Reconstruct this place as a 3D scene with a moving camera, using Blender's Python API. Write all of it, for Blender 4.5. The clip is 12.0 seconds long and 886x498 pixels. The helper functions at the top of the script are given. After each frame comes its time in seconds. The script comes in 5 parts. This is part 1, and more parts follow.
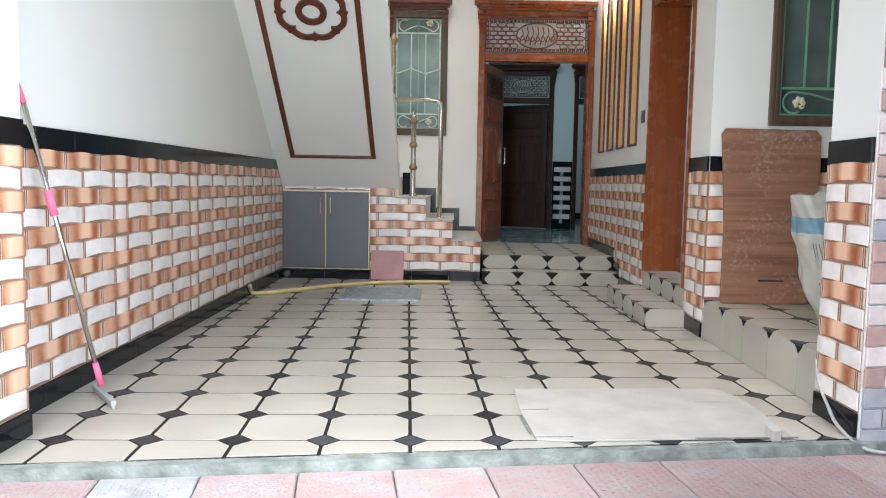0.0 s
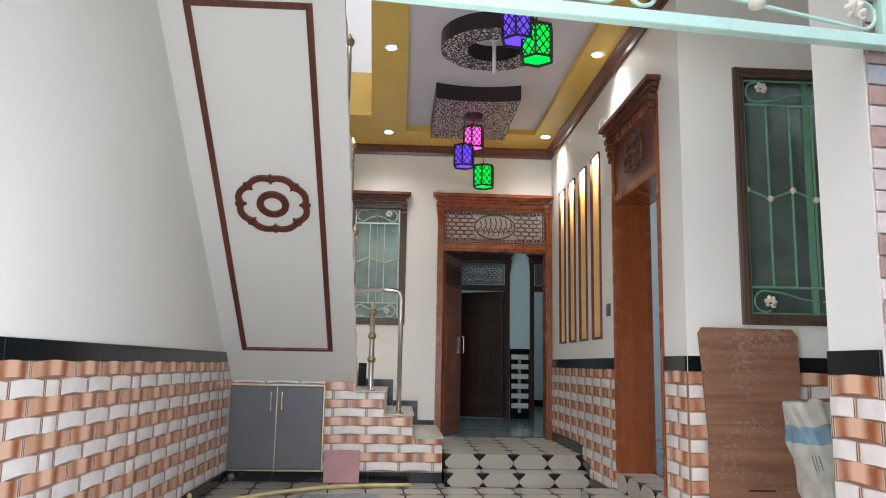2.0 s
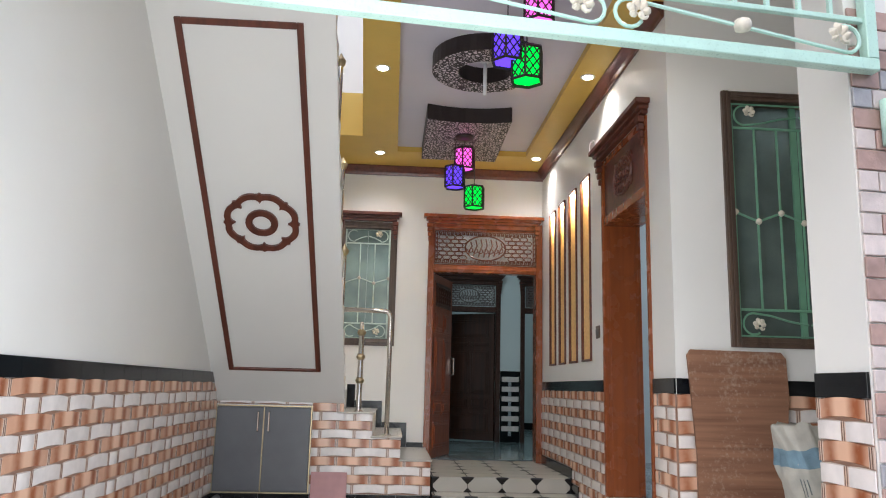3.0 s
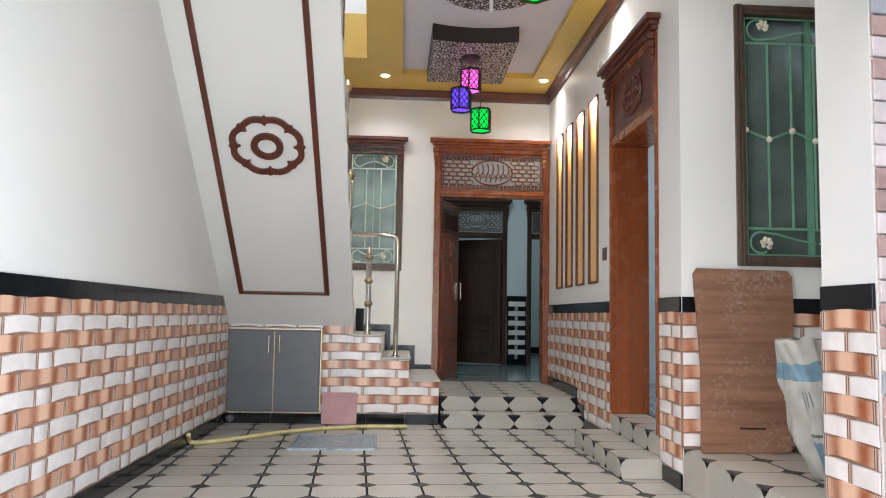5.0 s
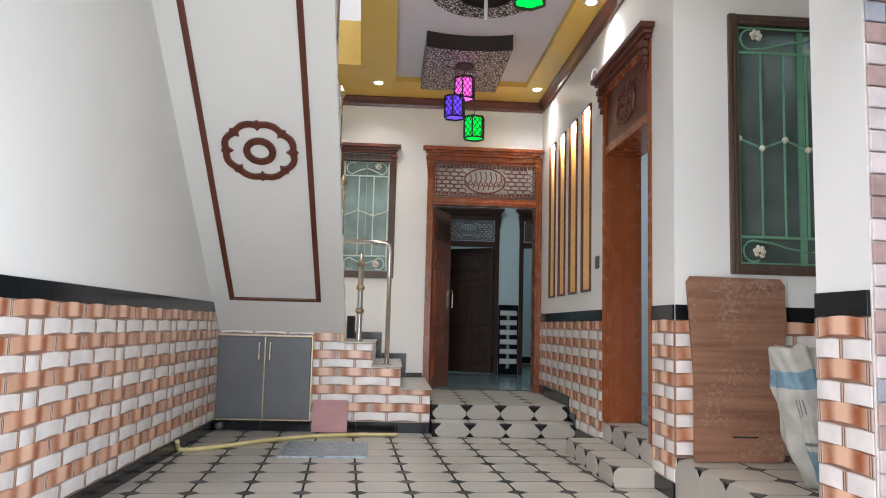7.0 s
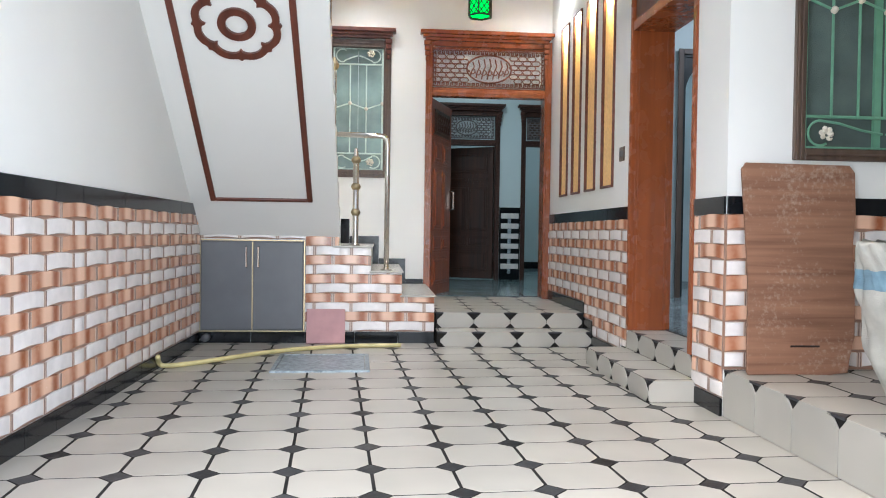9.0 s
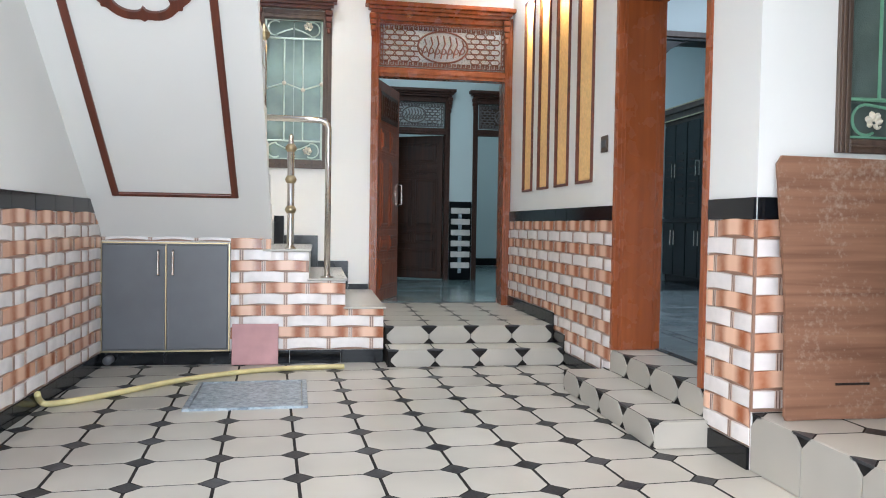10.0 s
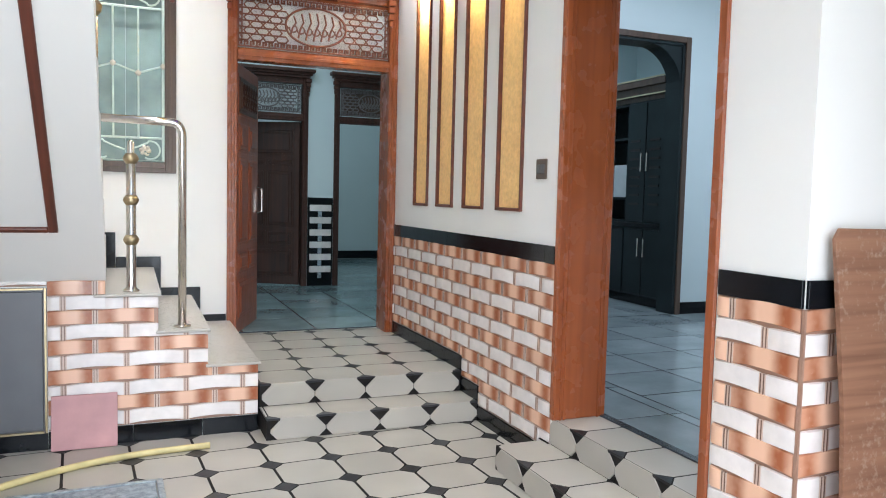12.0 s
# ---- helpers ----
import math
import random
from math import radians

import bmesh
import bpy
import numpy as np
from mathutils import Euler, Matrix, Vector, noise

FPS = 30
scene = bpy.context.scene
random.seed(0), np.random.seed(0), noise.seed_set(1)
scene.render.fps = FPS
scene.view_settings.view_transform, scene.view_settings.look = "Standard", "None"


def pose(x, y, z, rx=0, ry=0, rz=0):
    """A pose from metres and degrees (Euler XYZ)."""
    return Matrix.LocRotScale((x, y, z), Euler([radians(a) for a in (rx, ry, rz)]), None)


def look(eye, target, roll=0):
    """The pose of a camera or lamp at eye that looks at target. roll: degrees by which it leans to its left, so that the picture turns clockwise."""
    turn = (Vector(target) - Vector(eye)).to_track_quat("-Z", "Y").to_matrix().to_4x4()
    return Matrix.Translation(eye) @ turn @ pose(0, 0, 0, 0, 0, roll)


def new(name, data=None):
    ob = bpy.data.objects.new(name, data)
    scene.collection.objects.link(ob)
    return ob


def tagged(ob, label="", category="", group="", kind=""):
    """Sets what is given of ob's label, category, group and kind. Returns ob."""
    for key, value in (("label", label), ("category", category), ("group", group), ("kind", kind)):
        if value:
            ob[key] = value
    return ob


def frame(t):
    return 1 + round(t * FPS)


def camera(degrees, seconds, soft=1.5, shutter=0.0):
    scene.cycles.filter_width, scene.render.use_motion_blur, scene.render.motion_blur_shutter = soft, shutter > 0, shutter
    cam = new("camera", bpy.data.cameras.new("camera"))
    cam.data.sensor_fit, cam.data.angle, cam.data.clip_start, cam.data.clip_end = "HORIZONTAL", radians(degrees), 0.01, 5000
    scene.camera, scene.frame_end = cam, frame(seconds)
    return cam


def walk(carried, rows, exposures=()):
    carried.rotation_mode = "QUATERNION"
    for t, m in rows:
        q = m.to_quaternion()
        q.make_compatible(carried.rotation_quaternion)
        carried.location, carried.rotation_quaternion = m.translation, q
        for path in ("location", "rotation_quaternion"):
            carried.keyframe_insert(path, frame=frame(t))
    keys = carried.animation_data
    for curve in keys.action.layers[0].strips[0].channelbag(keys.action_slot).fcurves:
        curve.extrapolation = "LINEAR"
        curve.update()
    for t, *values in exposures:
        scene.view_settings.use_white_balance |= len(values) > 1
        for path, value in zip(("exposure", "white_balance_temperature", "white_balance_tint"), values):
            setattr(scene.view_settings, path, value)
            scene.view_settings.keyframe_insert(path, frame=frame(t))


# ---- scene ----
cam = camera(60.6, 12.0, soft=1.05)
PATH = [
    (0, (0.012, -0.044, 0.985), (-0.012, 1.949, 0.815), 1.0),
    (0.5, (0.013, -0.041, 0.987), (-0.017, 1.952, 0.817), 0.9),
    (1, (-0.026, 0.082, 1.046), (-0.062, 2.082, 1.002), 0.9),
    (1.5, (-0.095, 0.206, 1.079), (-0.056, 2.199, 1.233), 1.0),
    (2, (-0.113, 0.233, 1.115), (-0.01, 2.207, 1.417), 1.0),
    (2.5, (-0.102, 0.237, 1.114), (0.018, 2.193, 1.518), 1.3),
    (3, (-0.087, 0.251, 1.104), (0.034, 2.215, 1.464), 1.4),
    (3.5, (-0.098, 0.268, 1.068), (0.015, 2.259, 1.221), 1.3),
    (5.5, (-0.085, 0.248, 1.051), (0.027, 2.234, 1.257), 0.9),
    (6, (-0.137, 0.236, 1.059), (0.005, 2.205, 1.376), 1.0),
    (6.5, (-0.107, 0.241, 1.051), (0.038, 2.201, 1.422), 1.3),
    (7, (-0.096, 0.284, 1.028), (0.035, 2.269, 1.23), 1.4),
    (7.5, (-0.089, 0.396, 1.005), (0.038, 2.392, 1.021), 1.1),
    (9.5, (-0.209, 1.414, 0.971), (0.011, 3.402, 0.922), 0.4),
    (10, (-0.204, 1.919, 1.055), (0.124, 3.891, 0.992), 0.9),
    (10.5, (-0.25, 2.175, 1.153), (-0.027, 4.161, 1.077), 1.4),
    (11, (-0.303, 2.507, 1.275), (0.11, 4.461, 1.173), 1.6),
    (11.5, (-0.356, 2.795, 1.314), (0.238, 4.702, 1.203), 1.4),
    (12, (-0.406, 3.083, 1.451), (0.355, 4.927, 1.311), 1.4),
]
EXPOSURES = [(0.0, 0.86, 6050, 7), (1.5, 0.82, 6150, 9), (2.5, 0.64, 6300, 11), (3.7, 0.88, 6200, 10), (5.5, 0.94, 6200, 10), (6.5, 0.75, 6250, 11), (7.5, 1.03, 6100, 10), (9.5, 1.37, 5850, 8), (12.0, 1.56, 5850, 8)]
walk(cam, [(t, look(eye, target, roll)) for t, eye, target, roll in PATH], EXPOSURES)

# ---- light ----
world = bpy.data.worlds.new("sky")
scene.world = world
world.use_nodes = True
wn = world.node_tree
sky = wn.nodes.new("ShaderNodeTexSky")
sky.sky_type = "NISHITA"
sky.sun_disc = False
sky.sun_elevation, sky.sun_rotation = radians(52), radians(200)
sky.air_density, sky.dust_density, sky.ozone_density = 1.0, 3.0, 1.0
wn.nodes["Background"].inputs["Strength"].default_value = 0.15
wn.links.new(sky.outputs[0], wn.nodes["Background"].inputs["Color"])


def lamp(name, kind, m, energy, color=(1, 1, 1), **more):
    data = bpy.data.lights.new(name, kind)
    data.energy, data.color = energy, color
    ob = new(name, data)
    ob.matrix_world = m
    if kind == "AREA":
        data.shape, data.size, data.size_y = "RECTANGLE", more.get("size", 1), more.get("size_y", 1)
    elif kind == "SPOT":
        data.spot_size, data.spot_blend, data.shadow_soft_size = radians(more.get("cone", 90)), 1.0, 0.05
    elif kind == "SUN":
        data.angle = radians(more.get("angle", 20))
    else:
        data.shadow_soft_size = more.get("soft", 0.1)
    return ob


SUN = lamp("sun", "SUN", look((0, 0, 10), (2.2, 6.0, 4.0 - 6.2)), 0.25, (1.0, 0.96, 0.9), angle=40)
# area lamp added outside the gate opening, standing in for the street's daylight
lamp("gate_daylight_fill", "AREA", pose(-0.45, 1.75, 1.05, 90, 0, 24 + 180) @ pose(0, 0, 0, 0, 180, 0), 43, (0.95, 0.98, 1.0), size=2.5, size_y=1.8)


# ---- materials ----
def material(name, color, rough=0.5, metal=0.0, vary=0.08, scale=6.0, fine=90.0, bump=0.05, piece=0.0, spec=0.5, coat=0.0, second=None):
    """A paint, stone or metal with grain at two scales; piece: how far whole pieces differ."""
    m = bpy.data.materials.new(name)
    m.use_nodes = True
    nt = m.node_tree
    b = nt.nodes["Principled BSDF"]
    b.inputs["Metallic"].default_value = metal
    b.inputs["Specular IOR Level"].default_value = spec
    b.inputs["Coat Weight"].default_value = coat
    co = nt.nodes.new("ShaderNodeTexCoord")
    n1 = nt.nodes.new("ShaderNodeTexNoise")
    n1.inputs["Scale"].default_value, n1.inputs["Detail"].default_value = scale, 6
    n2 = nt.nodes.new("ShaderNodeTexNoise")
    n2.inputs["Scale"].default_value, n2.inputs["Detail"].default_value = fine, 3
    # every piece takes its grain from another place
    whose = nt.nodes.new("ShaderNodeObjectInfo")
    away = nt.nodes.new("ShaderNodeMath"); away.operation = "MULTIPLY"
    away.inputs[1].default_value = 40.0 if piece else 0.0
    nt.links.new(whose.outputs["Random"], away.inputs[0])
    moved = nt.nodes.new("ShaderNodeVectorMath"); moved.operation = "ADD"
    nt.links.new(co.outputs["Object"], moved.inputs[0]); nt.links.new(away.outputs[0], moved.inputs[1])
    for n in (n1, n2):
        nt.links.new(moved.outputs[0], n.inputs["Vector"])
    mixed = nt.nodes.new("ShaderNodeMix")
    mixed.data_type = "RGBA"
    low = [c * (1 - vary * 2) for c in color] + [1]
    high = [min(1, c * (1 + vary)) for c in color] + [1]
    if second:
        low = [*second, 1]
    mixed.inputs["A"].default_value, mixed.inputs["B"].default_value = low, high
    ramp = nt.nodes.new("ShaderNodeMapRange")
    ramp.inputs["From Min"].default_value, ramp.inputs["From Max"].default_value = 0.25, 0.75
    nt.links.new(n1.outputs["Fac"], ramp.inputs["Value"])
    nt.links.new(ramp.outputs[0], mixed.inputs["Factor"])
    last = mixed.outputs["Result"]
    hs = nt.nodes.new("ShaderNodeHueSaturation")
    nt.links.new(last, hs.inputs["Color"])
    info = nt.nodes.new("ShaderNodeObjectInfo")
    v = nt.nodes.new("ShaderNodeMapRange")
    v.inputs["To Min"].default_value, v.inputs["To Max"].default_value = 1 - piece, 1 + piece
    nt.links.new(info.outputs["Random"], v.inputs["Value"])
    nt.links.new(v.outputs[0], hs.inputs["Value"])
    nt.links.new(hs.outputs[0], b.inputs["Base Color"])
    r = nt.nodes.new("ShaderNodeMapRange")
    r.inputs["To Min"].default_value, r.inputs["To Max"].default_value = max(0.02, rough - 0.12), min(1, rough + 0.12)
    nt.links.new(n2.outputs["Fac"], r.inputs["Value"])
    nt.links.new(r.outputs[0], b.inputs["Roughness"])
    bp = nt.nodes.new("ShaderNodeBump")
    bp.inputs["Strength"].default_value, bp.inputs["Distance"].default_value = bump, 0.01
    nt.links.new(n2.outputs["Fac"], bp.inputs["Height"])
    nt.links.new(bp.outputs[0], b.inputs["Normal"])
    return m


def wood(name, dark, light, rough=0.35, along="Z", scale=1.0, coat=0.3, scuff=None):
    """Varnished wood: stretched noise and a wave along one axis."""
    m = material(name, light, rough, coat=coat, fine=7, bump=0.02)
    nt = m.node_tree
    b = nt.nodes["Principled BSDF"]
    b.inputs["Coat Roughness"].default_value = 0.22
    co = nt.nodes.new("ShaderNodeTexCoord")
    mp = nt.nodes.new("ShaderNodeMapping")
    stretch = {"X": (0.6, 14, 14), "Y": (14, 0.6, 14), "Z": (14, 14, 0.6)}[along]
    mp.inputs["Scale"].default_value = [c * scale for c in stretch]
    nt.links.new(co.outputs["Object"], mp.inputs["Vector"])
    n = nt.nodes.new("ShaderNodeTexNoise")
    n.inputs["Scale"].default_value, n.inputs["Detail"].default_value, n.inputs["Distortion"].default_value = 1.6, 4, 0.5
    nt.links.new(mp.outputs[0], n.inputs["Vector"])
    cr = nt.nodes.new("ShaderNodeValToRGB")
    cr.color_ramp.elements[0].position, cr.color_ramp.elements[1].position = 0.25, 0.75
    cr.color_ramp.elements[0].color, cr.color_ramp.elements[1].color = (*dark, 1), (*light, 1)
    nt.links.new(n.outputs["Fac"], cr.inputs["Fac"])
    nt.links.new(cr.outputs[0], b.inputs["Base Color"])
    if scuff:
        # pale worn flecks in loose patches
        n2, n3 = nt.nodes.new("ShaderNodeTexNoise"), nt.nodes.new("ShaderNodeTexNoise")
        n2.inputs["Scale"].default_value, n2.inputs["Detail"].default_value = 55, 8
        n3.inputs["Scale"].default_value = 2.4
        add = nt.nodes.new("ShaderNodeMath"); add.operation = "ADD"
        for q in (n2, n3):
            nt.links.new(co.outputs["Object"], q.inputs["Vector"])
        nt.links.new(n2.outputs["Fac"], add.inputs[0]); nt.links.new(n3.outputs["Fac"], add.inputs[1])
        edge = nt.nodes.new("ShaderNodeMapRange")
        edge.inputs["From Min"].default_value, edge.inputs["From Max"].default_value = 1.08, 1.5
        nt.links.new(add.outputs[0], edge.inputs["Value"])
        mx = nt.nodes.new("ShaderNodeMix"); mx.data_type = "RGBA"
        nt.links.new(edge.outputs[0], mx.inputs["Factor"])
        nt.links.new(cr.outputs[0], mx.inputs["A"])
        mx.inputs["B"].default_value = (*scuff, 1)
        nt.links.new(mx.outputs["Result"], b.inputs["Base Color"])
    return m


def glowing(name, color, strength):
    m = bpy.data.materials.new(name)
    m.use_nodes = True
    b = m.node_tree.nodes["Principled BSDF"]
    b.inputs["Base Color"].default_value = (*color, 1)
    b.inputs["Emission Color"].default_value = (*color, 1)
    b.inputs["Emission Strength"].default_value = strength
    return m


def glazed(name, color, rough=0.15):
    """Tinted, textured window glass."""
    m = material(name, color, rough, vary=0.25, scale=3, fine=160, bump=0.25, spec=0.6)
    m.node_tree.nodes["Principled BSDF"].inputs["Transmission Weight"].default_value = 0.35
    return m


def brick_glaze(name, middle, ends):
    """A printed ceramic brick, toned from its middle to its ends, the print's own colour."""
    m = material(name, middle, 0.22, piece=0.07, bump=0.02, spec=0.5)
    nt = m.node_tree
    co = nt.nodes.new("ShaderNodeTexCoord")
    sep = nt.nodes.new("ShaderNodeSeparateXYZ")
    nt.links.new(co.outputs["Object"], sep.inputs[0])
    # two darker patches, a third of the way in from the ends
    ab = nt.nodes.new("ShaderNodeMath"); ab.operation = "ABSOLUTE"
    nt.links.new(sep.outputs["X"], ab.inputs[0])
    fall = nt.nodes.new("ShaderNodeMapRange"); fall.interpolation_type = "SMOOTHSTEP"
    fall.inputs["From Min"].default_value, fall.inputs["From Max"].default_value = 0.025, 0.085
    nt.links.new(ab.outputs[0], fall.inputs["Value"])
    rim = nt.nodes.new("ShaderNodeMapRange"); rim.interpolation_type = "SMOOTHSTEP"
    rim.inputs["From Min"].default_value, rim.inputs["From Max"].default_value = 0.10, 0.155
    rim.inputs["To Min"].default_value, rim.inputs["To Max"].default_value = 1.0, 0.35
    nt.links.new(ab.outputs[0], rim.inputs["Value"])
    print_n = nt.nodes.new("ShaderNodeMath"); print_n.operation = "MULTIPLY"
    nt.links.new(fall.outputs[0], print_n.inputs[0]); nt.links.new(rim.outputs[0], print_n.inputs[1])
    noise_n = nt.nodes.new("ShaderNodeTexNoise")
    noise_n.inputs["Scale"].default_value = 14
    nt.links.new(co.outputs["Object"], noise_n.inputs["Vector"])
    mul = nt.nodes.new("ShaderNodeMath"); mul.operation = "MULTIPLY"
    nt.links.new(print_n.outputs[0], mul.inputs[0])
    up = nt.nodes.new("ShaderNodeMapRange")
    up.inputs["From Min"].default_value, up.inputs["From Max"].default_value = 0.25, 0.6
    up.inputs["To Min"].default_value = 0.55
    nt.links.new(noise_n.outputs["Fac"], up.inputs["Value"])
    nt.links.new(up.outputs[0], mul.inputs[1])
    mx = nt.nodes.new("ShaderNodeMix"); mx.data_type = "RGBA"
    mx.inputs["A"].default_value, mx.inputs["B"].default_value = (*middle, 1), (*ends, 1)
    nt.links.new(mul.outputs[0], mx.inputs["Factor"])
    hs = [n for n in nt.nodes if n.bl_idname == "ShaderNodeHueSaturation"][0]
    nt.links.new(mx.outputs["Result"], hs.inputs["Color"])
    return m


def speckled(name, dark, light, scale=38.0):
    """Filigree board: pale ground under a dark fretwork print."""
    m = material(name, dark, 0.5)
    nt = m.node_tree
    co = nt.nodes.new("ShaderNodeTexCoord")
    vo = nt.nodes.new("ShaderNodeTexVoronoi")
    vo.feature = "DISTANCE_TO_EDGE"
    vo.inputs["Scale"].default_value = scale
    nt.links.new(co.outputs["Object"], vo.inputs["Vector"])
    cr = nt.nodes.new("ShaderNodeValToRGB")
    cr.color_ramp.elements[0].position, cr.color_ramp.elements[1].position = 0.13, 0.21
    cr.color_ramp.elements[0].color, cr.color_ramp.elements[1].color = (*dark, 1), (*light, 1)
    nt.links.new(vo.outputs["Distance"], cr.inputs["Fac"])
    nt.links.new(cr.outputs[0], nt.nodes["Principled BSDF"].inputs["Base Color"])
    return m


PAINT = material("white_paint", (0.82, 0.81, 0.775), 0.45, vary=0.015, scale=1.5, fine=140, bump=0.03)
PAINT_COOL = material("cool_white_paint", (0.68, 0.77, 0.78), 0.45, vary=0.02, scale=1.5, fine=140, bump=0.03)
TEAL = material("teal_paint", (0.30, 0.52, 0.52), 0.45, vary=0.03, scale=2)
YELLOW = material("mustard_paint", (0.70, 0.47, 0.09), 0.4, vary=0.04, scale=2)
# white tray paint, the lilac LED cove glow mixed into its colour
LILAC_GLOW_WHITE = material("white_paint_lilac_glow", (0.66, 0.63, 0.70), 0.5, vary=0.02, scale=2)
FRET = speckled("fretwork_board", (0.02, 0.012, 0.012), (0.74, 0.67, 0.70), 34)
DARKWOOD_EDGE = material("dark_edge", (0.022, 0.014, 0.012), 0.4)
DOORWOOD = wood("varnished_door_wood", (0.13, 0.026, 0.010), (0.33, 0.080, 0.026), scale=1.5)
JAMBWOOD = wood("varnished_jamb_wood", (0.22, 0.053, 0.014), (0.34, 0.090, 0.025), 0.26, scale=0.9, coat=0.3)
FRETWOOD = wood("fretwork_wood", (0.16, 0.052, 0.028), (0.25, 0.085, 0.045), 0.35, "X")
DARKLEAF = wood("dark_leaf_wood", (0.022, 0.0075, 0.004), (0.066, 0.020, 0.009), 0.4, coat=0.1)
CARVEWOOD = wood("carved_wood", (0.07, 0.019, 0.011), (0.16, 0.043, 0.021), 0.4, "Y")
TRIMWOOD = wood("trim_wood", (0.075, 0.02, 0.012), (0.16, 0.042, 0.022), 0.35, "Y")
DARKDOOR = wood("dark_room_door_wood", (0.034, 0.011, 0.006), (0.082, 0.025, 0.013), 0.5, coat=0.0)
WINWOOD = wood("window_frame_wood", (0.05, 0.028, 0.02), (0.12, 0.075, 0.05), 0.45)
PLYWOOD = wood("weathered_plywood", (0.15, 0.066, 0.036), (0.31, 0.155, 0.09), 0.7, "X", 1.1, 0.0, (0.40, 0.30, 0.235))
BLACKTILE = material("black_glazed_tile", (0.006, 0.007, 0.009), 0.14, vary=0.2, scale=4, bump=0.01, spec=0.28)
BACKTILE = material("tile_joint", (0.34, 0.20, 0.14), 0.4, vary=0.1, scale=8)
JOINTLINE = material("brown_joint_line", (0.16, 0.085, 0.055), 0.4)
JOINTPALE = material("pale_joint", (0.60, 0.46, 0.38), 0.35)
BRICK_O = brick_glaze("orange_brick_glaze", (0.78, 0.49, 0.34), (0.33, 0.105, 0.043))
BRICK_W = material("white_brick_glaze", (0.81, 0.755, 0.725), 0.2, vary=0.07, scale=12, piece=0.04, bump=0.02)
FLOORTILE = material("cream_floor_tile", (0.435, 0.407, 0.353), 0.26, vary=0.075, scale=2.6, fine=7, piece=0.06, bump=0.0)
# a smooth even glaze with soft clouding
for n in FLOORTILE.node_tree.nodes:
    if n.bl_idname == "ShaderNodeTexNoise":
        n.inputs["Detail"].default_value, n.inputs["Roughness"].default_value = 2, 0.4
for link in [k for k in FLOORTILE.node_tree.links if k.to_socket.name in ("Roughness", "Normal") and k.to_node.bl_idname == "ShaderNodeBsdfPrincipled"]:
    FLOORTILE.node_tree.links.remove(link)
FLOORTILE.node_tree.nodes["Principled BSDF"].inputs["Roughness"].default_value = 0.3
GROUT = material("dark_grout", (0.022, 0.02, 0.019), 0.8, vary=0.3, scale=12, spec=0.15)
DIAMOND = material("black_marble_inset", (0.016, 0.016, 0.017), 0.4, vary=0.4, scale=18, piece=0.6, second=(0.04, 0.04, 0.042), spec=0.2)
SLABEDGE = material("raw_concrete", (0.25, 0.265, 0.245), 0.85, vary=0.3, scale=11, fine=60, bump=0.8, second=(0.10, 0.115, 0.10))
PAVER = material("pink_paver", (0.29, 0.185, 0.18), 0.85, vary=0.2, scale=6.5, fine=70, bump=0.8, piece=0.16, second=(0.34, 0.31, 0.30))
PAVER_GREY = material("grey_paver", (0.36, 0.355, 0.36), 0.75, vary=0.18, scale=7, fine=70, bump=0.5, piece=0.1)
MARBLE = material("grey_green_marble", (0.27, 0.35, 0.36), 0.15, vary=0.25, scale=2.5, fine=40, piece=0.12, bump=0.01, second=(0.14, 0.20, 0.21))
MARBLE_PALE = material("pale_grey_marble", (0.27, 0.305, 0.315), 0.18, vary=0.2, scale=2.5, fine=40, piece=0.10, bump=0.01, second=(0.18, 0.22, 0.235))
FRETGREY = material("greyed_fretwork_wood", (0.22, 0.19, 0.19), 0.5, vary=0.15, scale=8)
MARBLE_DARK = material("dark_marble_strip", (0.05, 0.06, 0.07), 0.2, vary=0.3)
STEEL = material("polished_steel", (0.62, 0.58, 0.53), 0.16, 1.0, vary=0.05, bump=0.01)
BRASSLINE = material("gold_strip", (0.75, 0.66, 0.42), 0.3, 0.6, vary=0.05)
BRASS = material("gold_trim", (0.42, 0.34, 0.21), 0.35, 1.0, vary=0.08, bump=0.02)
GREYPANEL = material("grey_laminate", (0.115, 0.118, 0.128), 0.36, vary=0.06, scale=5, fine=200, bump=0.04)
GREENGLASS = glazed("green_tinted_glass", (0.16, 0.215, 0.195))
PALEGLASS = glazed("pale_green_glass", (0.48, 0.64, 0.60))
FROST = glazed("frosted_pane", (0.76, 0.80, 0.81), 0.3)
FROST.node_tree.nodes["Principled BSDF"].inputs["Transmission Weight"].default_value = 0.45
GRILLE = material("green_enamel", (0.17, 0.38, 0.25), 0.35, vary=0.08, scale=12)
GRILLE_PALE = material("pale_green_enamel", (0.66, 0.78, 0.70), 0.35, vary=0.06, scale=12)
MINT = material("mint_gate_enamel", (0.52, 0.76, 0.66), 0.3, vary=0.05, scale=10)
ORNAMENT = material("cream_cast_ornament", (0.78, 0.72, 0.60), 0.4, vary=0.1, scale=40)
PINK = material("pink_quarry_tile", (0.54, 0.29, 0.29), 0.55, vary=0.1, scale=6)
COVER = material("steel_drain_cover", (0.36, 0.41, 0.44), 0.38, 0.2, vary=0.3, scale=34, fine=120, bump=0.35, second=(0.12, 0.15, 0.18))
HOSE = material("yellow_hose", (0.66, 0.56, 0.26), 0.4, vary=0.15, scale=8)
GREYPLASTIC = material("pale_grey_plastic", (0.42, 0.42, 0.41), 0.45, vary=0.12, scale=20)
WHITEPLASTIC = material("white_plastic", (0.72, 0.73, 0.74), 0.4, vary=0.06)
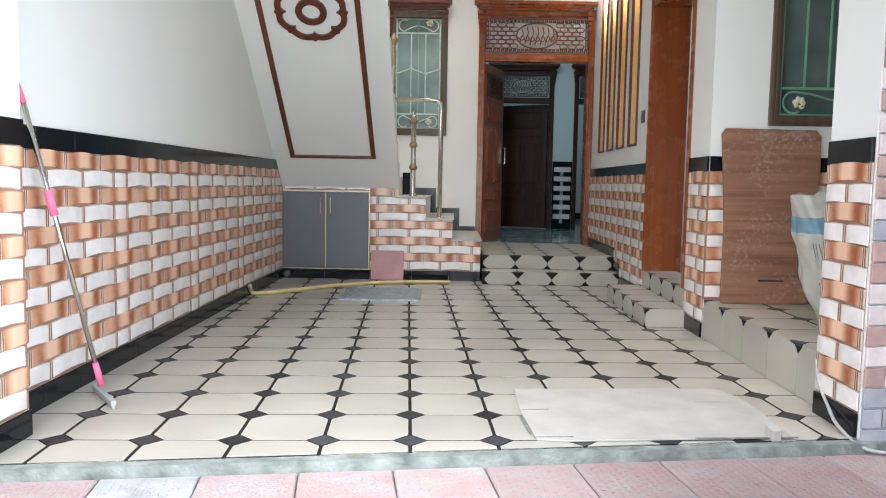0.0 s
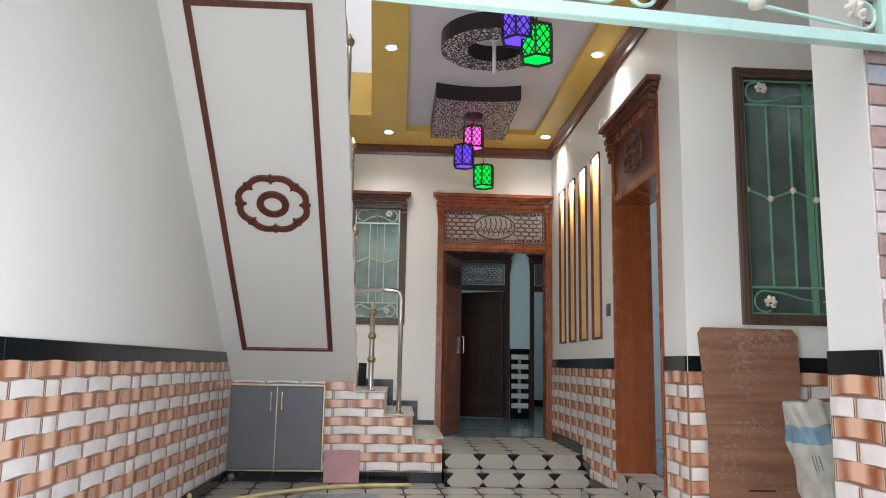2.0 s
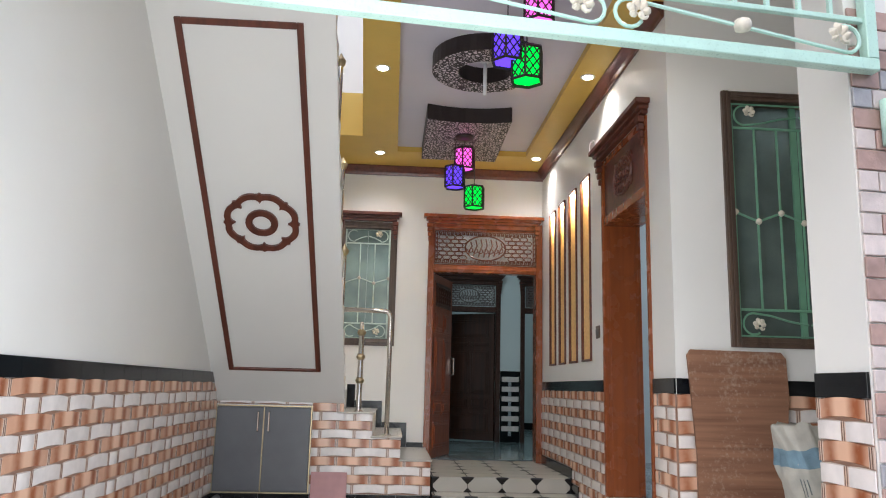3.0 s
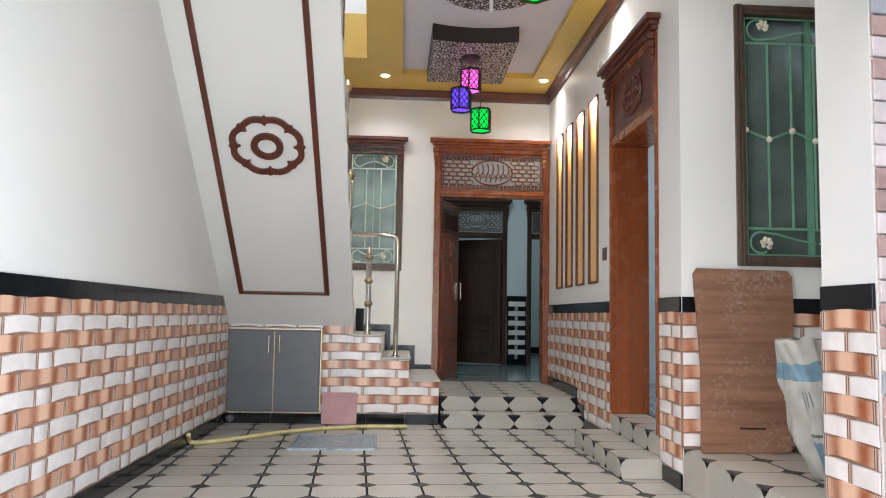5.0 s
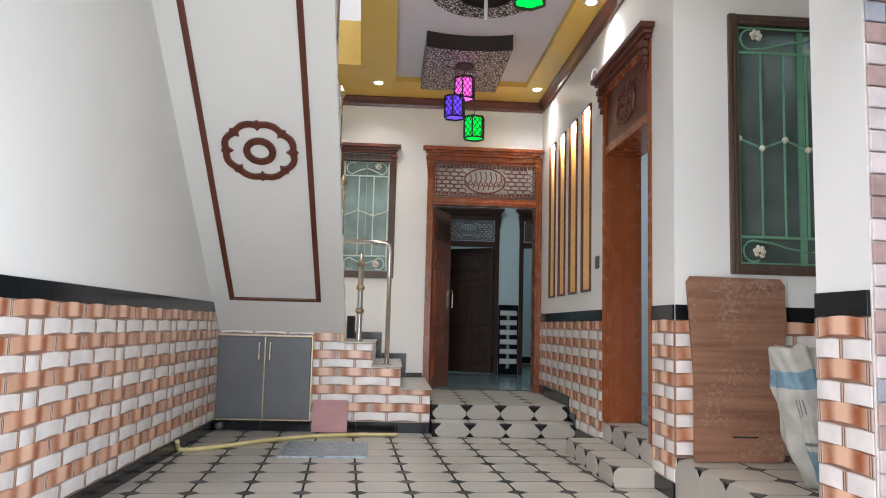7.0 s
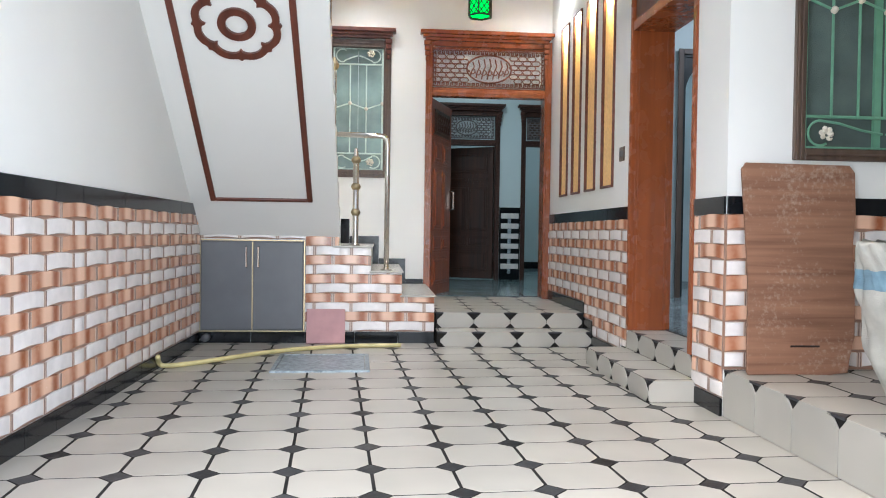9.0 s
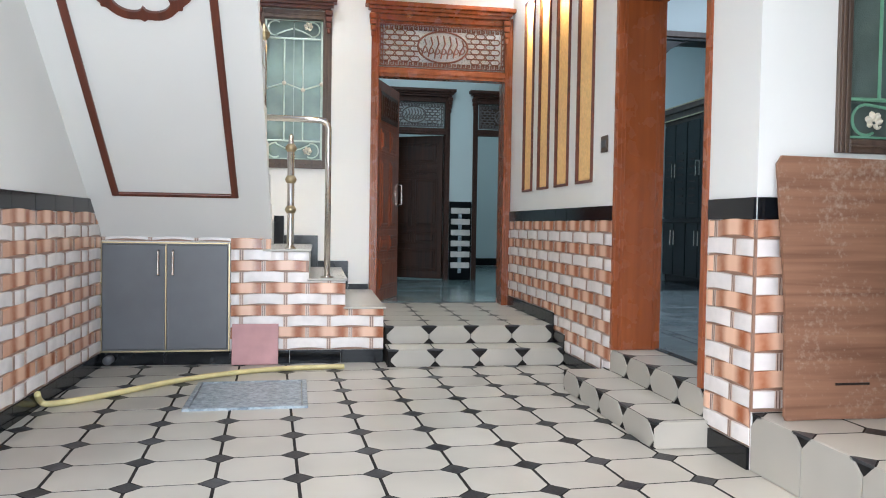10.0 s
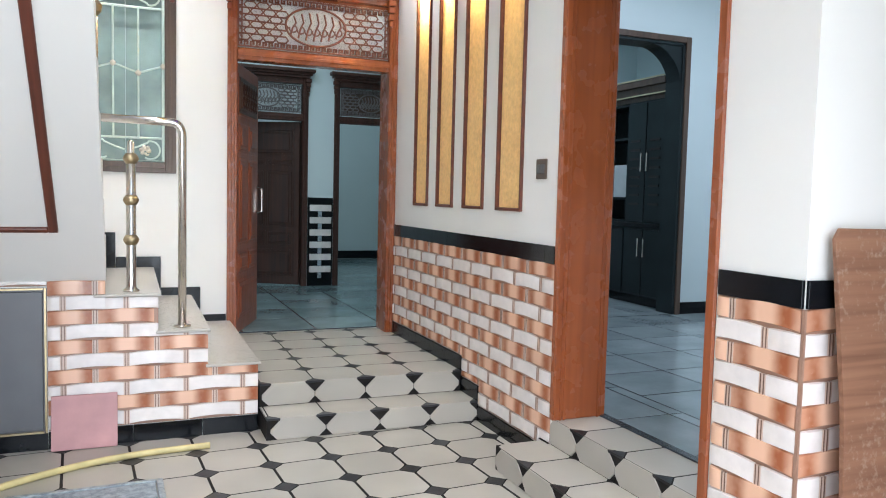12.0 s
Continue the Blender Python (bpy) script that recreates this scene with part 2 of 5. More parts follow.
SHEET = material("dusty_white_board", (0.44, 0.415, 0.38), 0.75, vary=0.1, scale=5, bump=0.2)
SACKBAR = material("sack_grey_print", (0.20, 0.22, 0.22), 0.8, vary=0.3, scale=30)
SACK = material("woven_sack", (0.52, 0.50, 0.44), 0.8, vary=0.14, scale=10, fine=220, bump=0.6)
SACKBLUE = material("sack_blue_print", (0.20, 0.32, 0.40), 0.8, vary=0.2, scale=12, fine=220, bump=0.5)
PINKPLASTIC = material("pink_plastic", (0.80, 0.16, 0.30), 0.4)
GOLDPAPER = material("gold_relief_wallpaper", (0.95, 0.60, 0.24), 0.5, vary=0.10, scale=40, fine=90, bump=0.5)
SWITCHBROWN = material("brown_switch_plate", (0.10, 0.07, 0.05), 0.35)
KITCHEN = material("dark_green_laminate", (0.014, 0.021, 0.023), 0.35, vary=0.15, scale=4, spec=0.35)
FACADE_BRICKS = [material("facade_tile_a", (0.66, 0.58, 0.55), 0.5, vary=0.12, scale=14, bump=0.2, piece=0.1),
                 material("facade_tile_b", (0.46, 0.31, 0.27), 0.5, vary=0.15, scale=14, bump=0.2, piece=0.12),
                 material("facade_tile_c", (0.36, 0.36, 0.38), 0.5, vary=0.15, scale=14, bump=0.2, piece=0.12)]
SPOTGLOW = glowing("lamp_glow", (1.0, 0.93, 0.8), 30)
LANTERN = {"magenta": glowing("magenta_glow", (0.9, 0.10, 0.60), 1.1), "violet": glowing("violet_glow", (0.10, 0.04, 0.75), 1.15), "green": glowing("green_glow", (0.0, 0.80, 0.05), 0.9)}


GREYPIPE = material("grey_pipe", (0.11, 0.11, 0.115), 0.5)


# ---- mesh helpers ----
def part(name, bm, mat, parent=None, label=""):
    me = bpy.data.meshes.new(name)
    bmesh.ops.recalc_face_normals(bm, faces=bm.faces[:])
    bm.to_mesh(me)
    bm.free()
    me.materials.append(mat)
    ob = new(name, me)
    if parent:
        ob.parent = parent
    return tagged(ob, label)


def smooth(ob):
    for p in ob.data.polygons:
        p.use_smooth = True
    return ob


def thing(name, label, category, group="", kind="", at=(0, 0, 0)):
    ob = new(name)
    ob.location = at
    ob.empty_display_size = 0.1
    return tagged(ob, label, category, group, kind)


def box(x0, x1, y0, y1, z0, z1, bm=None, bevel=0.0):
    bm = bm or bmesh.new()
    vs = [bm.verts.new((x, y, z)) for x in (x0, x1) for y in (y0, y1) for z in (z0, z1)]
    fs = [bm.faces.new([vs[i] for i in q]) for q in ((0, 1, 3, 2), (4, 6, 7, 5), (0, 4, 5, 1), (2, 3, 7, 6), (0, 2, 6, 4), (1, 5, 7, 3))]
    if bevel:
        bmesh.ops.bevel(bm, geom=list({e for f in fs for e in f.edges}), offset=bevel, segments=1, affect="EDGES", profile=0.5)
    return bm


def prism(points, axis, lo, hi, bm=None, bevel=0.0):
    """A flat outline pushed along an axis; points are the other two coordinates in order."""
    bm = bm or bmesh.new()
    def at(p, w):
        return {"x": (w, p[0], p[1]), "y": (p[0], w, p[1]), "z": (p[0], p[1], w)}[axis]
    a = [bm.verts.new(at(p, lo)) for p in points]
    b = [bm.verts.new(at(p, hi)) for p in points]
    fs = [bm.faces.new(a), bm.faces.new(b[::-1])]
    for i in range(len(points)):
        j = (i + 1) % len(points)
        fs.append(bm.faces.new((a[i], b[i], b[j], a[j])))
    if bevel:
        bmesh.ops.bevel(bm, geom=list({e for f in fs[:2] for e in f.edges}), offset=bevel, segments=1, affect="EDGES", profile=0.5)
    return bm


def tube(points, radius, bm=None, sides=8, closed=False):
    """A round bar along a line of points; radius may be one number or one a point."""
    bm = bm or bmesh.new()
    pts = [Vector(p) for p in points]
    n = len(pts)
    rr = radius if isinstance(radius, (list, tuple)) else [radius] * n
    rings = []
    up = None
    for i, p in enumerate(pts):
        d = (pts[(i + 1) % n] - pts[i - 1]) if closed else (pts[min(i + 1, n - 1)] - pts[max(i - 1, 0)])
        d.normalize()
        if up is None:
            up = d.orthogonal().normalized()
        up = (up - d * up.dot(d))
        up = up.normalized() if up.length > 1e-6 else d.orthogonal().normalized()
        side = d.cross(up)
        rings.append([bm.verts.new(p + rr[i] * (math.cos(2 * math.pi * k / sides) * up + math.sin(2 * math.pi * k / sides) * side)) for k in range(sides)])
    for i in range(n if closed else n - 1):
        a, b = rings[i], rings[(i + 1) % n]
        for k in range(sides):
            bm.faces.new((a[k], a[(k + 1) % sides], b[(k + 1) % sides], b[k]))
    if not closed:
        bm.faces.new(rings[0][::-1])
        bm.faces.new(rings[-1])
    return bm


def lathe(profile, bm=None, sides=14, at=(0, 0, 0)):
    """A turned shape from rows of (radius, height)."""
    bm = bm or bmesh.new()
    rings = [[bm.verts.new((at[0] + r * math.cos(2 * math.pi * k / sides), at[1] + r * math.sin(2 * math.pi * k / sides), at[2] + z)) for k in range(sides)] for r, z in profile]
    for a, b in zip(rings, rings[1:]):
        for k in range(sides):
            bm.faces.new((a[k], a[(k + 1) % sides], b[(k + 1) % sides], b[k]))
    bm.faces.new(rings[0][::-1])
    bm.faces.new(rings[-1])
    return bm


def arc(cx, cy, r, a0, a1, n=12):
    return [(cx + r * math.cos(radians(a0 + (a1 - a0) * i / n)), cy + r * math.sin(radians(a0 + (a1 - a0) * i / n))) for i in range(n + 1)]


# ---- the plan ----
WEST, EAST, NORTH = -1.74, 1.68, 9.24
LAND, STEP1 = 0.27, 0.13
CEIL = 3.75
EDGE = (0.147, 2.70)          # front line of the porch: y = 2.70 + 0.147 x


def front(x):
    return EDGE[1] + EDGE[0] * x


def structure(name, bm, mat, label, category):
    return tagged(part(name, bm, mat), label, category, "", "structure")


# street, porch slab and landings
structure("ground", prism([(-60, -60), (60, -60), (60, 60), (-60, 60)], "z", -0.5, -0.13), SLABEDGE, "grey concrete street ground around the house", "ground")
bm = prism([(-1.98, front(-1.98)), (1.9, front(1.9)), (4.2, front(4.2)), (4.2, 9.5), (-1.98, 9.5)], "z", -0.12, -0.0008)
porch = structure("floor", bm, GROUT, "porch floor of cream octagonal tiles with black diamond insets", "floor")
bm = prism([(-3.0, front(-3.0) - 0.05), (4.2, front(4.2) - 0.05), (4.2, front(4.2) + 0.012), (-3.0, front(-3.0) + 0.012)], "z", -0.125, -0.006)
structure("trim_threshold", bm, SLABEDGE, "rough raw concrete edge of the porch slab", "threshold")
landing = structure("landing_floor", box(0.32, EAST, 7.74, NORTH + 0.24, -0.01, LAND - 0.0008), GROUT, "tiled landing two steps up before the main door", "landing")
step_low = structure("entrance_step", box(0.32, EAST, 7.468, 7.74, -0.01, STEP1 - 0.0008), GROUT, "cream tiled step with black hourglass joints", "step")
ledge = structure("side_step", box(1.392, EAST + 0.006, 5.295, 6.63, -0.01, STEP1 - 0.0008), GROUT, "cream tiled low step before the side room door", "step")
sill_floor = structure("side_door_floor", box(EAST + 0.006, 1.99, 5.33, 6.60, -0.01, LAND - 0.0008), GROUT, "cream tiled sill of the side room door", "step")
bay = structure("bay_platform", prism([(EAST + 0.008, 3.32), (3.4, 3.56), (3.4, 4.95), (EAST + 0.008, 4.95)], "z", -0.01, 0.2542), GROUT, "raised tiled platform in the side bay of the porch", "platform")

# walls
bm = box(WEST - 0.24, WEST, 2.45, NORTH + 0.24, -0.12, 7.0)
wall_west = structure("wall_west", bm, PAINT, "white painted plaster wall over a brick tile dado", "wall")
bm = prism([(-1.60, 2.78), (-1.60, 2.44), (-1.98, 2.40), (-5.5, 1.88), (-5.5, 2.2), (-1.98, 2.74), (-1.75, 2.78)], "z", -0.12, 5.0)
wall_front_w = structure("wall_south_west", bm, PAINT, "white painted gate pilaster with a brick tile dado", "wall")
bm = prism([(1.65, 2.94), (6.5, 3.655), (6.5, 4.0), (1.65, 3.30)], "z", -0.12, 5.0)
wall_front_e = structure("wall_south_east", bm, PAINT, "white painted gate pillar with a brick tile dado", "wall")

W1 = (-0.76, -0.115, 1.60, 3.02)      # window over the stairs
D1 = (0.30, 1.665, LAND, 3.08)       # main door with its transom
bm = bmesh.new()
N1 = NORTH + 0.24
for a in ((WEST, W1[0], -0.1, 7.0), (W1[0], W1[1], -0.1, W1[2]), (W1[0], W1[1], W1[3], 7.0), (W1[1], D1[0], -0.1, 7.0), (D1[0], D1[1], D1[3], 7.0), (D1[1], 2.9, -0.1, 7.0), (D1[0], D1[1], -0.1, LAND - 0.02)):
    box(a[0], a[1], NORTH, N1, a[2], a[3], bm)
wall_north = structure("wall_north", bm, PAINT, "white painted wall with the main door and a window", "wall")

D2 = (5.36, 6.55, LAND, 3.08)        # side room door in the east wall
E1 = EAST + 0.28
NICHES = [(8.47, 8.74), (7.99, 8.26), (7.49, 7.78), (6.97, 7.27)]
NZ = (1.384, 3.085)
bm = bmesh.new()
box(EAST, E1, 4.95, D2[0], -0.1, 4.4, bm)
box(EAST, E1, D2[0], D2[1], D2[3], 4.4, bm)
box(EAST, E1, D2[1], NICHES[3][0], -0.1, 4.4, bm)
box(EAST, E1, NICHES[3][0], NORTH, -0.1, NZ[0], bm)
box(EAST, E1, NICHES[3][0], NORTH, NZ[1], 4.4, bm)
spans = [(NICHES[3][1], NICHES[2][0]), (NICHES[2][1], NICHES[1][0]), (NICHES[1][1], NICHES[0][0]), (NICHES[0][1], NORTH)]
for a, b in spans:
    box(EAST, E1, a, b, NZ[0], NZ[1], bm)
for a, b in NICHES:
    box(EAST + 0.014, E1, a, b, NZ[0], NZ[1], bm)
wall_east = structure("wall_east", bm, PAINT, "white painted wall with four lit niches and a doorway", "wall")

W2 = (2.072, 3.09, 1.43, 3.08)
bm = bmesh.new()
for a in ((E1, W2[0], -0.1, 4.4), (W2[0], W2[1], -0.1, W2[2]), (W2[0], W2[1], W2[3], 4.4), (W2[1], 6.5, -0.1, 4.4)):
    box(a[0], a[1], 4.95, 5.19, a[2], a[3], bm)
wall_bay = structure("wall_bay", bm, PAINT, "white painted bay wall with a green window", "wall")
structure("wall_bay_side", box(3.4, 3.6, 3.5, 4.95, -0.1, 4.4), PAINT, "white painted end wall of the side bay", "wall")

# ceiling: mustard border round a white tray tinted with its lilac glow, open over the stairs
OPEN_Y = (4.0, 8.10)
bm = bmesh.new()
TR = (-0.12, 1.36, 3.6, 8.60)
SLAB = 4.23
prism([(-0.497, NORTH), (-0.497, 8.10), (-0.45, 6.9), (-0.395, 5.43), (-0.30, 2.6), (TR[0], 2.6), (TR[0], NORTH)], "z", CEIL, SLAB, bm)
box(TR[1], EAST, 2.9, NORTH, CEIL, SLAB, bm)
box(TR[0], TR[1], TR[3], NORTH, CEIL, SLAB, bm)
box(TR[0], TR[1], 2.7, TR[2], CEIL, SLAB, bm)
box(WEST, -0.497, OPEN_Y[1], NORTH, CEIL, SLAB, bm)
ceiling = structure("ceiling", bm, YELLOW, "mustard yellow painted ceiling border with spotlights", "ceiling")
structure("ceiling_tray", box(TR[0], TR[1], TR[2], TR[3], CEIL + 0.06, SLAB), LILAC_GLOW_WHITE, "recessed white ceiling tray tinted with its lilac cove glow", "ceiling")
structure("ceiling_bay", box(EAST, 3.6, 3.2, 4.95, CEIL, SLAB), PAINT, "white ceiling of the side bay", "ceiling")
structure("ceiling_stair_head", box(WEST, -0.42, 2.5, OPEN_Y[0], CEIL, SLAB), PAINT, "white slab at the head of the stairs", "ceiling")
# upper stair hall, open to the sky on one side
structure("wall_upper", box(WEST, -0.2, 8.105, 8.28, SLAB, 7.0), PAINT, "cream wall of the upper stair hall", "wall")

# crown moulding
def crown(name, a, b, out):
    """Moulding from a to b along a wall; out points into the room."""
    prof = [(0, 3.64), (0.02, 3.64), (0.03, 3.67), (0.055, 3.70), (0.075, 3.73), (0.075, CEIL - 0.002), (0, CEIL - 0.002)]
    bm = bmesh.new()
    rings = [[bm.verts.new((p[0] + out[0] * o, p[1] + out[1] * o, z)) for o, z in prof] for p in (a, b)]
    bm.faces.new(rings[0][::-1]); bm.faces.new(rings[1])
    for i in range(len(prof)):
        j = (i + 1) % len(prof)
        bm.faces.new((rings[0][i], rings[0][j], rings[1][j], rings[1][i]))
    return structure(name, bm, TRIMWOOD, "dark brown varnished crown moulding under the ceiling", "moulding")


crown("trim_crown_north", (-0.95, NORTH - 0.002), (EAST, NORTH - 0.002), (0, -1))
crown("trim_crown_east", (EAST - 0.002, 4.96), (EAST - 0.002, NORTH - 0.08), (-1, 0))

# hall and rooms beyond the doors
HZ = LAND + 0.01
structure("hall_floor", box(-2.6, 2.98, N1, 12.5, -0.1, HZ - 0.0012), MARBLE_DARK, "grey-green marble hall floor with dark lines", "floor")
structure("far_room_floor", box(-2.6, 5.0, 12.5, 16.6, -0.1, HZ - 0.008), MARBLE, "grey marble floor of the far room", "floor")
structure("side_room_floor", prism([(E1, 5.19), (6.5, 5.19), (6.5, 12.5), (2.98, 12.5), (2.98, N1), (E1, N1)], "z", -0.1, HZ - 0.0012), MARBLE_DARK, "grey-green marble side room floor with dark lines", "floor")
structure("wall_far", box(-2.6, 5.0, 16.4, 16.6, -0.1, 4.2), PAINT_COOL, "cool white end wall of the far room", "wall")
structure("hall_ceiling", box(-2.6, 3.0, N1, 12.7, 4.0, 4.2), PAINT_COOL, "cool white hall ceiling", "ceiling")
structure("far_room_ceiling", box(-2.6, 5.0, 12.7, 16.6, 4.0, 4.2), PAINT_COOL, "cool white far room ceiling", "ceiling")
structure("side_room_ceiling", prism([(E1, 5.19), (6.5, 5.19), (6.5, 12.5), (3.0, 12.5), (3.0, N1), (E1, N1)], "z", 4.0, 4.2), TEAL, "teal painted side room ceiling", "ceiling")
structure("wall_hall_west", box(-2.8, -2.6, N1, 16.6, -0.1, 4.2), PAINT_COOL, "cool white hall wall", "wall")
structure("wall_hall_east", box(2.95, 3.08, N1, 12.5, -0.1, 4.2), PAINT_COOL, "cool white partition wall", "wall")
structure("wall_far_east", box(5.0, 5.2, 12.7, 16.6, -0.1, 4.2), PAINT_COOL, "cool white far room wall", "wall")
structure("wall_side_east", box(6.5, 6.7, 3.6, 12.7, -0.1, 4.2), PAINT_COOL, "cool white side room wall", "wall")
FD = (0.62, 1.62, HZ, 2.85)          # far door
FO = (1.97, 2.9, HZ, 2.85)           # far open doorway
bm = bmesh.new()
for a in ((-2.6, FD[0], -0.1, 4.2), (FD[0], FD[1], FD[3], 4.2), (FD[1], FO[0], -0.1, 4.2), (FO[0], FO[1], FO[3], 4.2), (FO[1], 6.5, -0.1, 4.2)):
    box(a[0], a[1], 12.5, 12.7, a[2], a[3], bm)
structure("wall_hall_north", bm, PAINT_COOL, "cool white hall wall between two doorways", "wall")
# arch wall of the side room, with the kitchen behind it
AR = (3.2, 4.83, HZ, 3.08)
bm = bmesh.new()
for a in ((E1, AR[0], -0.1, 4.2), (AR[0], AR[1], AR[3], 4.2), (AR[1], 6.5, -0.1, 4.2)):
    box(a[0], a[1], 9.42, 9.62, a[2], a[3], bm)
structure("wall_arch", bm, PAINT_COOL, "cool white wall with a dark arched kitchen opening", "wall")


# ---- stairs ----
def stairs():
    st = thing("staircase", "white plastered stair flight with tiled lower steps", "stairs", kind="structure")
    prof = [(0.303, 0.0), (0.303, 0.409), (0.012, 0.409), (0.012, 0.622), (-0.262, 0.622), (-0.262, 0.84), (-0.61, 0.84), (-0.61, 1.06), (WEST, 1.06), (WEST, 0.0)]
    part("lower_steps", prism(prof, "y", 7.70, NORTH, bevel=0.0), PAINT, st)
    for x0, x1, z in ((0.0, 0.318, 0.425), (-0.275, 0.027, 0.638), (-0.60, -0.247, 0.856)):
        part("tread", box(x0, x1, 7.672, NORTH, z - 0.016, z, bevel=0.004), TREAD, st, "grey-beige marble tread")
    # upper flight: flat soffit below, steps above
    under = lambda y: 0.93 + 0.885 * (7.70 - y)
    pts = [(7.70, under(7.70)), (4.06, under(4.06))]
    top = [(4.06, under(4.06) + 0.26)]
    y, z, n = 4.06, under(4.06) + 0.26, 16
    run = (7.70 - 4.06) / n
    for i in range(n):
        z -= run * 0.885
        top.append((y, z))
        y += run
        top.append((y, z))
    part("flight", prism(pts + top, "x", WEST, -0.535), PAINT, st, "white plastered sloping soffit")
    # raised wooden border on the soffit
    k = math.atan(0.885)
    m = Matrix.Translation((0, 7.70, 0.93)) @ Matrix.Rotation(math.pi - k, 4, "X")
    # local y runs up the slope, local z points out of the soffit
    L = lambda yy: (7.70 - yy) / math.cos(k)
    l0, l1 = L(7.365), L(4.89)
    xs = (-1.575, -0.745)
    w = 0.045
    for n_, b in (("border_strip", (xs[0], xs[0] + w, l0, l1)), ("border_strip", (xs[1] - w, xs[1], l0, l1)), ("border_strip", (xs[0] + w, xs[1] - w, l0, l0 + w * 0.7)), ("border_strip", (xs[0] + w, xs[1] - w, l1 - w, l1))):
        o = part(n_, box(b[0], b[1], b[2], b[3], -0.004, 0.016, bevel=0.004), TRIMWOOD, st, "brown wooden border moulding")
        o.matrix_world = m
    # rosette: a scalloped ring and a plain ring
    cx, cl = -1.143, L(6.108)
    def ring(r_out, r_in, wave, n=96, squash=1.0):
        bm = bmesh.new()
        o_, i_ = [], []
        for q in range(n):
            a = 2 * math.pi * q / n
            wo = r_out + wave * (0.75 * abs(math.sin(4 * a)) ** 0.7 + 0.75 * max(0, math.cos(8 * a)) ** 12)
            wi = r_in + wave * (0.75 * abs(math.sin(4 * a)) ** 0.7 - 0.35 * max(0, math.cos(8 * a)) ** 12)
            for rr, lst in ((wo, o_), (wi, i_)):
                lst.append([bm.verts.new((cx + rr * math.cos(a), cl + squash * rr * math.sin(a), z)) for z in (-0.004, 0.022)])
        for q in range(n):
            p = (q + 1) % n
            bm.faces.new((o_[q][1], o_[p][1], i_[p][1], i_[q][1]))
            bm.faces.new((o_[q][0], o_[p][0], o_[p][1], o_[q][1]))
            bm.faces.new((i_[q][0], i_[q][1], i_[p][1], i_[p][0]))
        return bm
    for nm, bm in (("rosette_outer_ring", ring(0.265, 0.215, 0.04, squash=0.95)), ("rosette_inner_ring", ring(0.125, 0.072, 0.0, squash=0.97))):
        o = part(nm, bm, TRIMWOOD, st, "dark brown carved rosette ring")
        o.matrix_world = m
    return st


TREAD = material("beige_marble_tread", (0.46, 0.43, 0.38), 0.3, vary=0.04, scale=2.0, bump=0.01)
staircase = stairs()

# black stepped skirting on the wall beside the stairs
SKIRTS = ((0.094, 0.285, 0.27, 0.478), (-0.195, 0.092, 0.41, 0.698), (-0.512, -0.197, 0.62, 0.937), (-0.605, -0.514, 0.84, 1.12))
for x0, x1, z0, z1 in SKIRTS:
    structure("baseboard_stair", box(x0, x1, NORTH - 0.012, NORTH - 0.001, z0, z1), BLACKTILE, "black glazed tile skirting stepping up the stairs", "skirting")


# ---- stair rail ----
def rail():
    r = thing("stair_handrail", "polished steel handrail and posts on the lower stairs", "handrail")
    def bend(p0, c, p1, n=6):
        return [tuple((1 - t) ** 2 * a + 2 * t * (1 - t) * b + t * t * d for a, b, d in zip(p0, c, p1)) for t in [i / n for i in range(n + 1)]]
    y = 7.80
    pts = [(-0.126, y, 0.638)] + bend((-0.126, y, 1.76), (-0.126, y, 1.84), (-0.20, y, 1.84)) + [(-0.62, y, 1.845)]
    smooth(part("bent_rail", tube(pts, 0.024, sides=12), STEEL, r))
    smooth(part("flange", lathe([(0.05, 0), (0.05, 0.008), (0.03, 0.015)], at=(-0.126, y, 0.638)), STEEL, r))
    post = part("newel_post", lathe([(0.045, 0), (0.045, 0.008), (0.029, 0.02), (0.027, 0.03), (0.027, 0.76), (0.021, 0.775), (0.019, 0.86), (0.006, 0.87)], at=(-0.405, y, 0.856)), STEEL, r)
    smooth(post)
    for z in (1.155, 1.383, 1.62):
        smooth(part("collar", lathe([(0.028, -0.030), (0.039, -0.014), (0.044, 0), (0.039, 0.014), (0.028, 0.030)], at=(-0.405, y, z)), BRASS, post, "brass collar ring"))
    # posts up the flight
    for i in range(5):
        yy = 7.2 - 0.7 * i
        zz = 0.93 + 0.885 * (7.70 - yy) + 0.2
        if zz > 3.4:
            break
        p = part("baluster", lathe([(0.02, 0), (0.02, 0.7), (0.008, 0.75)], at=(-0.57, yy, zz)), STEEL, r)
        part("finial", lathe([(0.01, 0.7), (0.035, 0.73), (0.04, 0.76), (0.02, 0.79), (0.004, 0.82)], at=(-0.57, yy, zz)), BRASS, p, "dark brass finial")
        smooth(p)
    return r


rail()


